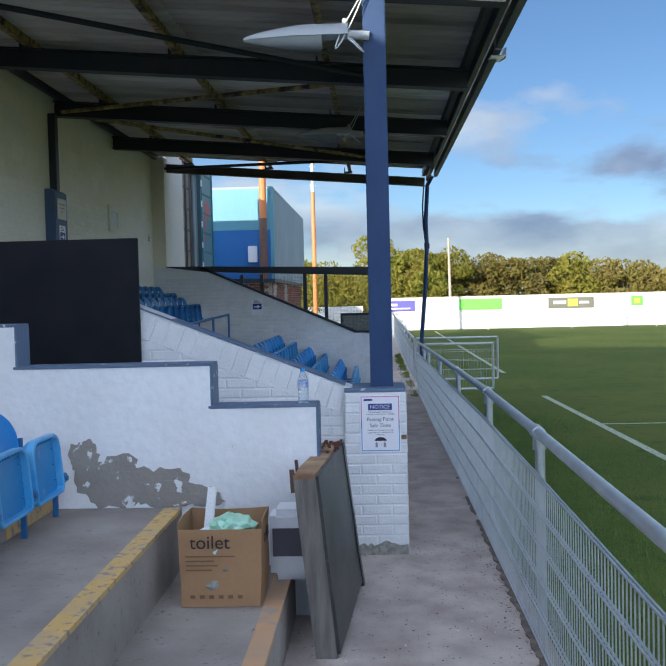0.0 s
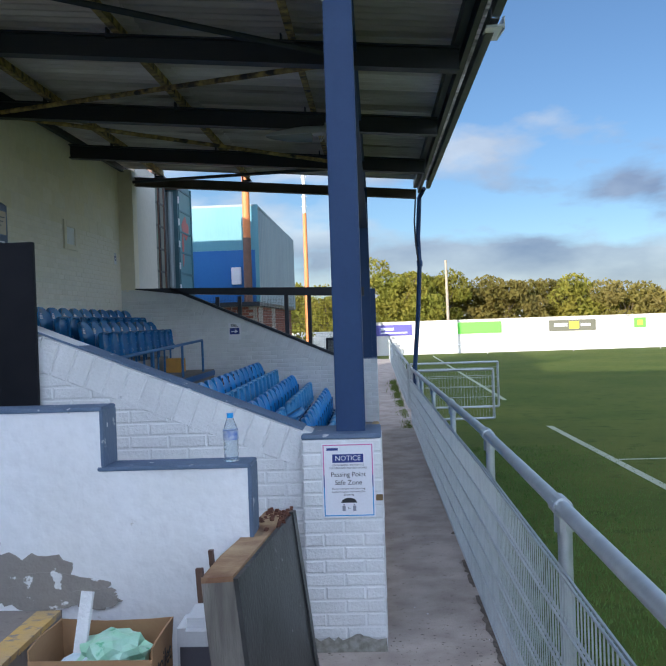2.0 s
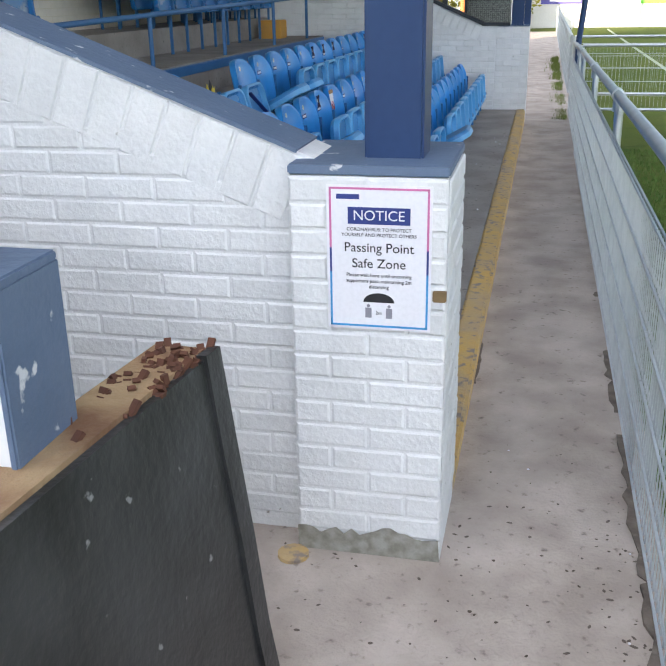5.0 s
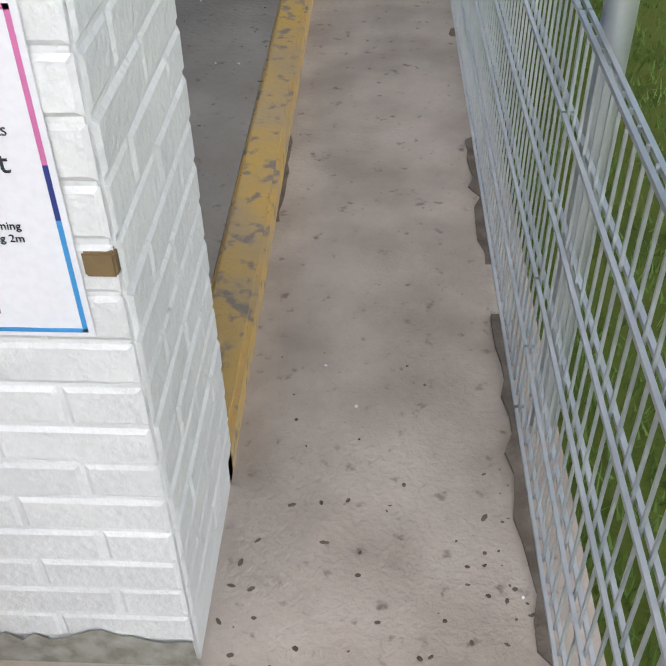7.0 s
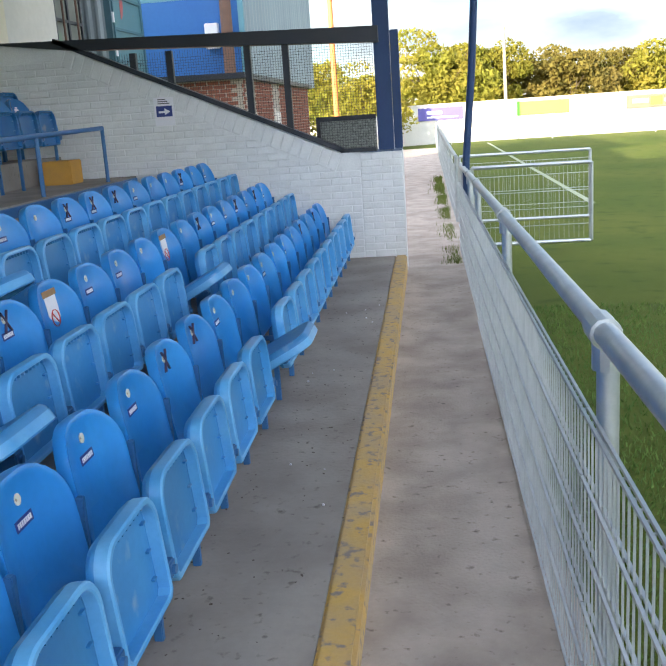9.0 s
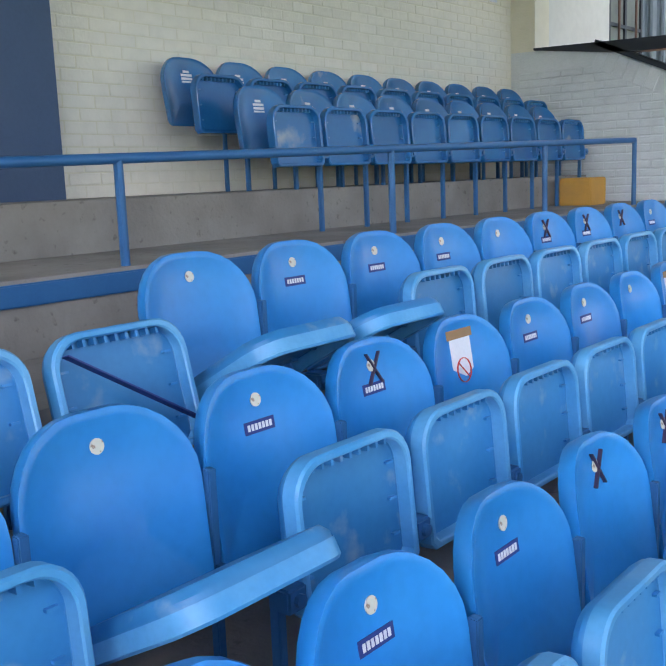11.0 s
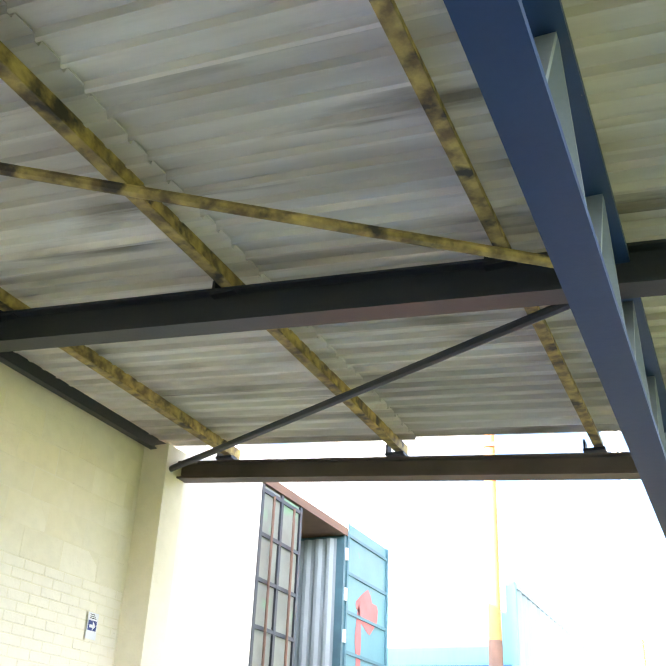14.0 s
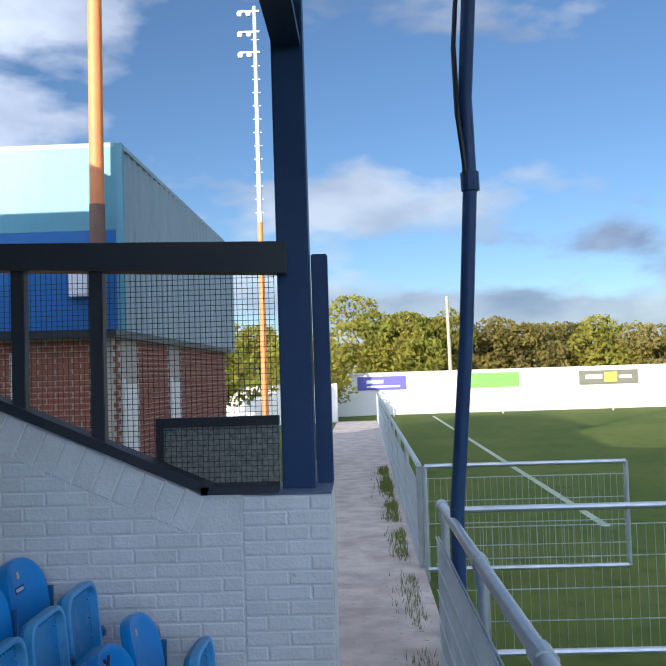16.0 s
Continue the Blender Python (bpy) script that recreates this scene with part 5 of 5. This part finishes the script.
# perimeter wall details
def advert(x0, x1, z0, z1, base, marks, label):
    a = thing("advert_board", label, "advert board", ((x0 + x1) / 2, 50.68, z0), "advert boards")
    part("board", box(bmesh.new(), x0, x1, 50.64, 50.69, z0, z1), base, a)
    for mx0, mx1, mz0, mz1, m_ in marks:
        part("mark", box(bmesh.new(), mx0, mx1, 50.62, 50.64, mz0, mz1), m_, a)
PURP = mat("purple_advert", (0.09, 0.08, 0.32), 0.6)
GRN = mat("green_advert", (0.14, 0.55, 0.06), 0.6)
YEL = mat("yellow_advert", (0.6, 0.6, 0.05), 0.6)
KHAK = mat("dark_advert", (0.12, 0.12, 0.09), 0.6)
advert(-0.15, 2.2, 0.92, 1.58, PURP, [(0.3, 1.1, 1.25, 1.4, PAPER), (0.3, 1.9, 1.05, 1.13, PAPER)], "purple advert board on the white wall")
advert(4.98, 7.63, 0.9, 1.6, GRN, [], "bright green advert board on the white wall")
advert(10.5, 13.3, 0.88, 1.55, KHAK, [(10.8, 11.6, 1.15, 1.35, LAMPG), (11.7, 12.3, 1.0, 1.45, YEL), (12.4, 13.0, 1.15, 1.3, LAMPG)], "dark advert board with a yellow disc shape")
advert(15.6, 16.3, 0.95, 1.55, GRN, [(15.8, 16.1, 1.1, 1.4, YEL)], "small green emblem board on the wall")
bm = bmesh.new()
box(bm, -2, 120, 50.66, 50.7, 0.62, 0.66)
box(bm, -2, 120, 50.6, 51.1, 1.7, 1.76)
solid("wall_perimeter_coping", bm, WALLW, "white wall coping and ledge", "coping")
pr = thing("pitch_rail", "thin white rail in front of the perimeter wall", "rail", (10, 48.5, -0.2))
for i in range(9):
    part("rail_length", rod(bmesh.new(), (1.5 + i * 5, 48.6, 0.28), (6.5 + i * 5, 48.6, 0.28), 0.03, 6), LAMPG, pr)
    part("post", rod(bmesh.new(), (1.5 + i * 5, 48.6, -0.4), (1.5 + i * 5, 48.6, 0.28), 0.03, 6), LAMPG, pr)
bm = bmesh.new()
box(bm, -9, -1.0, 46.0, 46.25, -0.5, 1.35)
solid("wall_corner", bm, WALLW, "dappled white corner wall by the trees", "wall")

# pitch markings
def gz(y):
    return walk_z(min(y, 14)) - 0.06
bm = bmesh.new()
for y0, y1 in ((-20, 0), (0, 12), (12, 14), (14, 48)):
    vs = [bm.verts.new(p) for p in ((3.2, y0, gz(y0) + 0.006), (3.32, y0, gz(y0) + 0.006), (3.32, y1, gz(y1) + 0.006), (3.2, y1, gz(y1) + 0.006))]
    bm.faces.new(vs)
vs = [bm.verts.new(p) for p in ((3.32, 7.7, gz(7.7) + 0.006), (60, 7.7, gz(7.7) + 0.006), (60, 7.8, gz(7.8) + 0.006), (3.32, 7.8, gz(7.8) + 0.006))]
bm.faces.new(vs)
solid("pitch_lines", bm, LINE, "faded white painted touchline on the grass", "line marking")

# trees
def tree(x, y, h, w, material, label, seed, n=1500, leaf=0.16):
    g = random.Random(seed)
    t_ = thing("tree", label, "tree", (x, y, -0.4), "trees beyond the wall")
    bm = rod(bmesh.new(), (x, y, -0.4), (x + g.uniform(-0.2, 0.2), y, h * 0.5), 0.13 * h / 5, 7, 0.06)
    ends = []
    for i in range(9):
        a, r = g.uniform(0, math.tau), g.uniform(0.35, 0.85)
        e = (x + math.cos(a) * w * 0.5 * r, y + math.sin(a) * w * 0.4 * r, h * g.uniform(0.55, 0.9))
        rod(bm, (x, y, h * g.uniform(0.18, 0.45)), e, 0.05, 5, 0.015)
        ends.append(e)
    part("trunk", bm, BARK, t_)
    verts, faces = [], []
    blobs = [(g.uniform(-0.5, 0.5), g.uniform(-0.5, 0.5), g.uniform(0.2, 0.9), g.uniform(0.13, 0.3)) for _ in range(26)]
    for i in range(n):
        bx_, by_, bz_, br = blobs[g.randrange(26)]
        k = 1 - 0.55 * max(0, bz_ - 0.45)
        d = Vector((g.gauss(0, 1), g.gauss(0, 1), g.gauss(0, 1))).normalized() * (br * g.uniform(0.5, 1.0) ** 0.5)
        c = Vector((x + (bx_ * k + d.x) * w, y + (by_ * k + d.y) * w * 0.7, max(0.1, (bz_ + d.z * 0.7) * h)))
        u = Vector((g.gauss(0, 1), g.gauss(0, 1), g.gauss(0, 1))).normalized()
        v = u.cross(Vector((g.gauss(0, 1), g.gauss(0, 1), g.gauss(0, 1)))).normalized()
        s_ = leaf * g.uniform(0.6, 1.5)
        b = len(verts)
        verts += [c - u * s_, c + v * s_ * 0.5, c + u * s_, c - v * s_ * 0.5]
        faces.append((b, b + 1, b + 2, b + 3))
    me = bpy.data.meshes.new("crown")
    me.from_pydata([tuple(v) for v in verts], [], faces)
    me.materials.append(material)
    part("crown", me, material, t_)


tree(1.2, 60, 6.0, 6.2, LEAF, "broad bright green willow tree behind the wall", 1, 17000, 0.13)
tree(4.6, 62, 5.0, 4.5, LEAF, "rounded bright green tree behind the wall", 2, 9000, 0.13)
gt = random.Random(21)
xx = -16.0
k = 0
while xx < 66:
    if not -1.5 < xx < 6.0:
        m_ = LEAF if gt.random() < 0.35 else LEAFB
        tree(xx, 64 + gt.uniform(-3, 6), gt.uniform(3.7, 5.0) if xx > 0 else gt.uniform(3.6, 4.6), gt.uniform(4.0, 6.0), m_, "bright green spring tree behind the wall" if m_ is LEAF else "brown and green budding tree behind the wall", 30 + k, 5200, 0.15)
    xx += gt.uniform(2.0, 3.2)
    k += 1
for i, (x, y, h, w) in enumerate(((-6.0, 40, 3.6, 4.0), (-2.8, 49, 3.4, 3.6), (-8.5, 33, 3.2, 3.5), (-5.0, 52, 4.2, 4.5))):
    tree(x, y, h, w, LEAF, "dense green shrub tree beside the corner wall", 90 + i, 6000, 0.1)
# far hedge line closing the horizon
bm = bmesh.new()
g = random.Random(6)
for i in range(5000):
    x, y = g.uniform(-90, 130), g.uniform(74, 84)
    c = Vector((x, y, g.uniform(-0.2, 3.2 + 0.9 * noise.noise(Vector((x * 0.15, 0, 0))))))
    u = Vector((g.gauss(0, 1), g.gauss(0, 1), g.gauss(0, 1))).normalized() * 0.6
    v = u.cross(Vector((g.gauss(0, 1), g.gauss(0, 1), g.gauss(0, 1)))).normalized() * 0.4
    bm.faces.new([bm.verts.new(p) for p in (c - u, c + v, c + u, c - v)])
solid("far_woods", bm, LEAFB, "brown green far belt of woodland", "woodland", kind="stuff")

# grass blades beside the fence
verts, faces = [], []
g = random.Random(12)
for i in range(26000):
    y = g.uniform(-2.5, 9.5)
    x = 0.72 + abs(g.gauss(0, 1)) * 1.1
    h, a = g.uniform(0.02, 0.05) if x > 0.85 else g.uniform(0.03, 0.1), g.uniform(0, math.tau)
    z = gz(y)
    dx, dy = 0.004 * math.cos(a), 0.004 * math.sin(a)
    b = len(verts)
    verts += [(x - dx, y - dy, z), (x + dx, y + dy, z), (x + g.gauss(0, 0.015), y + g.gauss(0, 0.015), z + h)]
    faces.append((b, b + 1, b + 2))
me = bpy.data.meshes.new("grass")
me.from_pydata(verts, [], faces)
me.materials.append(mat("grass_blades", (0.06, 0.14, 0.02), 0.8, second=(0.12, 0.2, 0.04), scale=3, amount=0.9))
tagged(new("grass_blades", me), "tufted green grass blades beside the fence", "grass", kind="stuff")

# dirt and litter on the walkway
bm = bmesh.new()
g = random.Random(15)
for i in range(1500):
    side = g.random()
    y = g.uniform(-3.2, 11)
    x = 0.62 - abs(g.gauss(0, 0.07)) if side < 0.5 else 0.02 + abs(g.gauss(0, 0.05)) if side < 0.65 and y > 0 else g.uniform(-0.75, 0.6)
    z = walk_z(y) + 0.001 if x > 0 or y < 0 else 0.071
    r = g.uniform(0.0015, 0.006)
    m_ = Matrix.Translation((x, y, z + r * 0.15)) @ Matrix.Rotation(g.uniform(0, 3.1), 4, "Z") @ Matrix.Diagonal((r * g.uniform(1, 2.4), r, r * 0.3, 1))
    bmesh.ops.create_icosphere(bm, subdivisions=1, radius=1, matrix=m_)
solid("dirt_crumbs", bm, mat("dark_dirt", (0.1, 0.08, 0.065), 0.95, second=(0.17, 0.14, 0.115), scale=30), "dark dead leaves and dirt crumbs on concrete", "dirt", kind="stuff")
bm = bmesh.new()
for i in range(60):
    y, x = g.uniform(-3, 9), g.uniform(-0.7, 0.6)
    z = walk_z(y) if x > 0 or y < 0 else 0.07
    bmesh.ops.create_icosphere(bm, subdivisions=1, radius=g.uniform(0.003, 0.007), matrix=Matrix.Translation((x, y, z + 0.003)))
solid("paint_flakes", bm, PAPER, "small white paint flakes on the concrete", "flakes", kind="stuff")
wd = crumple("litter_lump", -0.78, 2.05, 0.11, 0.05, PAPER, "crumpled white litter under the front seats", 17, category="litter")
bm = bmesh.new()
for i in range(160):
    a, r = g.uniform(0, math.tau), abs(g.gauss(0, 0.07))
    p = Vector((-0.63 + r * math.cos(a), 1.95 + r * math.sin(a), 0.072))
    u = Vector((g.gauss(0, 0.025), g.gauss(0, 0.025), g.uniform(0.02, 0.08)))
    v = Vector((g.gauss(0, 0.008), g.gauss(0, 0.008), 0))
    bm.faces.new([bm.verts.new(q) for q in (p - v, p + v, p + u)])
solid("weed_tuft", bm, mat("weed_green", (0.16, 0.2, 0.03), 0.8, second=(0.05, 0.06, 0.02), scale=20), "yellow green weed tuft growing on the terrace", "weed", kind="")

def ragged(lo, hi, a, b, seed, rough=0.4, step=0.025):
    """Outline of a strip along one axis whose far edge is ragged."""
    top, u = [], a
    while u < b:
        top.append((u, lo + (hi - lo) * (0.65 + rough * noise.noise(Vector((u * 9, seed, 0))) + rough * 0.6 * noise.noise(Vector((u * 31, seed, 4))))))
        u += step
    return [(a, lo), *top, (b, lo)]


SOIL = mat("dark_damp_soil", (0.19, 0.155, 0.13), 0.95, second=(0.1, 0.08, 0.066), scale=14, amount=0.9, bump=0.8, bscale=60, spots=(0.2, 0.17, 0.14), spot_scale=22, spot_from=0.6, spot_to=0.7)
GRIME = mat("grey_green_grime", (0.2, 0.19, 0.16), 0.9, second=(0.34, 0.33, 0.3), scale=30, amount=0.9, bump=0.5)
bm = bmesh.new()
out = [(x, y) for y, x in ragged(0.635, 0.585, -8.0, 11.9, 3, 0.7, 0.06)]
for y0 in range(-8, 12):
    seg = [(0.635, float(y0))] + [p for p in out if y0 <= p[1] < y0 + 1 and p[0] < 0.634] + [(0.635, y0 + 1.0)]
    prism(bm, seg, walk_z(y0 + 0.5) + 0.0, walk_z(y0 + 0.5) + 0.012, "z")
tagged(part("soil_strip", bm, SOIL, None), "dark soil and moss gathered along the fence foot", "dirt", kind="stuff")
bm = bmesh.new()
for y0 in range(1, 11):
    o2 = [(x, y) for y, x in ragged(0.0, 0.018, float(y0), y0 + 1.0, 8, 0.9, 0.05)]
    prism(bm, o2, walk_z(y0 + 0.5), walk_z(y0 + 0.5) + 0.01, "z")
tagged(part("kerb_dirt", bm, SOIL, None), "dark dirt gathered along the kerb foot", "dirt", kind="stuff")
part("base_grime", prism(bmesh.new(), ragged(0.0, 0.13, -0.455, 0.0, 5, 0.35), -0.0095, -0.007), GRIME, [o for o in bpy.data.objects if o.name == "pier"][0], "dirty pier foot")
bm = bmesh.new()
prism(bm, [(-0.46 + 0.05 * math.cos(math.tau * i / 14) * (1 + 0.4 * noise.noise(Vector((i, 2, 0)))), -0.06 + 0.05 * math.sin(math.tau * i / 14)) for i in range(14)], 0.0, 0.012, "z")
solid("yellow_paint_mark", bm, YELLOW, "splash of yellow paint on the walkway", "paint mark", kind="")

# ---- masonry pieces, last ----
def piece_mesh(name, w, h, d, material, c=0.006):
    """A brick face seen from -y: chamfered, d proud."""
    bm = bmesh.new()
    a = [bm.verts.new((sx * w / 2, 0, sz * h / 2)) for sx, sz in ((-1, -1), (1, -1), (1, 1), (-1, 1))]
    b = [bm.verts.new((sx * (w / 2 - c), -d, sz * (h / 2 - c))) for sx, sz in ((-1, -1), (1, -1), (1, 1), (-1, 1))]
    bm.faces.new(b)
    for i in range(4):
        bm.faces.new((a[i], a[(i + 1) % 4], b[(i + 1) % 4], b[i]))
    return mesh_of(name, bm, material)


def lay(wall, name, inside, at, u0, u1, z0, z1, w, h, material, limit, near, d=0.005, seed=1, header=False, plane=1, joint=0.007):
    """Bricks on an upright face; inside(u, z) keeps them on it, at(u, z) places them, near(u, z) picks the single ones."""
    g = random.Random(seed)
    me = {}
    rest = bmesh.new()
    count = 0
    row, z = 0, z0
    while z + h <= z1 + 0.001:
        u = u0 - (w / 2 if row % 2 else 0)
        while u < u1:
            a, b = max(u, u0), min(u + w, u1)
            if b - a > 0.03 and inside(a, z) and inside(b, z) and inside(a, z + h) and inside(b, z + h):
                key = (round(b - a, 3), g.randrange(3))
                if key not in me:
                    me[key] = piece_mesh(name, b - a - joint, h - joint, d * 0.6 + (key[1] - 1) * 0.001, material, 0.004 if d < 0.006 else 0.007)
                m = at((a + b) / 2, z + h / 2) @ pose(0, 0, 0, g.uniform(-0.4, 0.4), g.uniform(-0.5, 0.5), g.uniform(-0.4, 0.4))
                if count < limit and near((a + b) / 2, z):
                    o = part(name, me[key], material, wall)
                    o.matrix_basis = m
                    count += 1
                else:
                    k = len(rest.verts)
                    rest.from_mesh(me[key])
                    rest.verts.ensure_lookup_table()
                    for v in rest.verts[k:]:
                        v.co = m @ v.co
            u += w
        z += h
        row += 1
    if len(rest.verts):
        tagged(part("brickwork", rest, material, wall, "painted brick courses"), kind="stuff")
    else:
        rest.free()


obs = bpy.data.objects
def face_y(y):
    return lambda u, z: Matrix.Translation((u, y, z))
def face_px(x):
    return lambda u, z: Matrix.Translation((x, u, z)) @ Matrix.Rotation(radians(90), 4, "Z")
always = lambda u, z: True
pier_a, pier_b = [o for o in obs if o.name.split(".")[0] == "pier"]
lay(pier_a, "brick", always, face_y(0.0), -0.455, 0.0, 0.07, 1.21, 0.2275, 0.076, WHITE, 300, always, 0.0075, 3, joint=0.007)
lay(pier_a, "brick", always, face_px(0.0), 0.0, 0.46, 0.07, 1.21, 0.23, 0.076, WHITE, 300, always, 0.0075, 4, joint=0.007)
lay(pier_b, "brick", always, face_y(FAR_Y), -0.455, 0.0, 0.0, 1.2, 0.2275, 0.075, WHITE, 300, always, 0.0075, 5, joint=0.007)
lay(obs["wall_near"], "brick", lambda u, z: z < 1.13 + (-0.4 - u) * 0.397, face_y(0.1), -4.5, -0.455, 0.05, 2.9, 0.225, 0.075, WHITE, 300, lambda u, z: u > -2.4, 0.0075, 6, joint=0.007)
lay(obs["wall_far"], "brick", lambda u, z: z < wall2_top(u) - 0.13, face_y(FAR_Y), -4.5, -0.455, 0.05, 2.6, 0.225, 0.075, WHITE, 300, lambda u, z: u > -2.6 and z > 0.3, 0.0075, 7, joint=0.007)
for u0, u1, sd in ((0.4, 5.28, 18), (5.76, 11.13, 8)):
    lay(obs["wall_back"], "brick", lambda u, z: not (8.14 < u < 8.72 and 3.06 < z < 3.54), face_px(BACK_X), u0, u1, 1.36, 3.46, 0.225, 0.075, CREAMW, 300 if u0 > 5 else 0, lambda u, z: 6.0 < u < 9.0 and z > 2.0, 0.004, sd)
lay(obs["wall_back"], "block", lambda u, z: not (5.3 < u < 5.6), face_px(BACK_X), 0.4, 11.1, 3.46, 4.6, 0.45, 0.225, CREAM, 200, always, 0.003, 9, joint=0.007)
# sloping brick-on-edge copings
for wall, y0, fn, xa, xb, m_ in ((obs["wall_near"], 0.1, lambda x: 1.24 + (-0.4 - x) * 0.397, -4.5, -0.47, WHITE), (obs["wall_far"], FAR_Y, wall2_top, -3.65, -0.68, WHITE)):
    ang = math.atan(0.397 if y0 < 1 else 1.34 / 3.02)
    x = xa
    cm = piece_mesh("coping_brick", 0.103, 0.2, 0.006, m_, 0.005)
    while x < xb:
        o = part("coping_brick", cm, m_, wall)
        o.matrix_basis = Matrix.Translation((x, y0, fn(x) - 0.12)) @ Matrix.Rotation(ang, 4, "Y")
        x += 0.11 * math.cos(ang)
bm = bmesh.new()
bar(bm, (-0.45, 0.215, 1.262), (-4.5, 0.215, 1.262 + 4.05 * 0.397), 0.25, 0.012)
part("painted_top", bm, TRIM, obs["wall_near"], "slate blue painted wall top")


# ---- litter, weeds and grass tufts ----
CRUMB = mat("dark_leaf_litter", (0.1, 0.075, 0.055), 0.9, second=(0.05, 0.04, 0.03), scale=9)
gl = random.Random(77)
bm = bmesh.new()
for k in range(650):
    on_step = gl.random() < 0.3
    cx, cy = (gl.uniform(-0.95, -0.15), gl.uniform(0.6, 10.5)) if on_step else (gl.uniform(0.03, 0.56), gl.uniform(-3.0, 14.0))
    cz = 0.073 if on_step else walk_z(cy) + 0.004
    r0, a0, st = gl.uniform(0.003, 0.008), gl.uniform(0, 6.28), gl.uniform(0.4, 1.0)
    ring = []
    for q in range(6):
        a = q * 1.047
        px, py = r0 * math.cos(a) * gl.uniform(0.7, 1.2), r0 * st * math.sin(a) * gl.uniform(0.7, 1.2)
        ring.append(bm.verts.new((cx + px * math.cos(a0) - py * math.sin(a0), cy + px * math.sin(a0) + py * math.cos(a0), cz)))
    top = bm.verts.new((cx, cy, cz + r0 * 0.35))
    for q in range(6):
        bm.faces.new((ring[q], ring[(q + 1) % 6], top))
solid("leaf_litter", bm, CRUMB, "small dark crumbs of dirt scattered over the concrete", "litter", kind="stuff")

BLADE = mat("verge_grass", (0.12, 0.17, 0.04), 0.9, second=(0.16, 0.16, 0.05), scale=2, spec=0.1)
bm = bmesh.new()
for k in range(5200):
    cy = 11.5 + 14 * gl.random() ** 1.2
    if math.sin(cy * 2.3) + 0.6 * math.sin(cy * 5.1) + gl.uniform(-0.8, 0.8) < -0.2:
        continue
    cx, a, h = 0.6 - abs(gl.gauss(0, 0.09)), gl.uniform(0, 6.28), gl.uniform(0.04, 0.16)
    cz, w = walk_z(cy), 0.009
    lx, ly = gl.uniform(-0.05, 0.05), gl.uniform(-0.05, 0.05)
    vs = [bm.verts.new((cx - w * math.cos(a), cy - w * math.sin(a), cz)), bm.verts.new((cx + w * math.cos(a), cy + w * math.sin(a), cz)), bm.verts.new((cx + lx, cy + ly, cz + h))]
    bm.faces.new(vs)
solid("verge_grass", bm, BLADE, "rough green grass tufts along the fence foot", "grass", kind="stuff")

pw = thing("paper_scrap", "crumpled scrap of white paper beside the weed", "litter", (-0.59, 1.81, 0.072))
bm = bmesh.new()
bmesh.ops.create_icosphere(bm, subdivisions=2, radius=0.03, matrix=Matrix.Translation((-0.59, 1.81, 0.09)) @ Matrix.Diagonal((1.1, 0.8, 0.7, 1)))
for v in bm.verts:
    v.co += Vector((gl.uniform(-1, 1), gl.uniform(-1, 1), gl.uniform(-1, 1))) * 0.005
part("crumpled_sheet", bm, PAPER, pw)
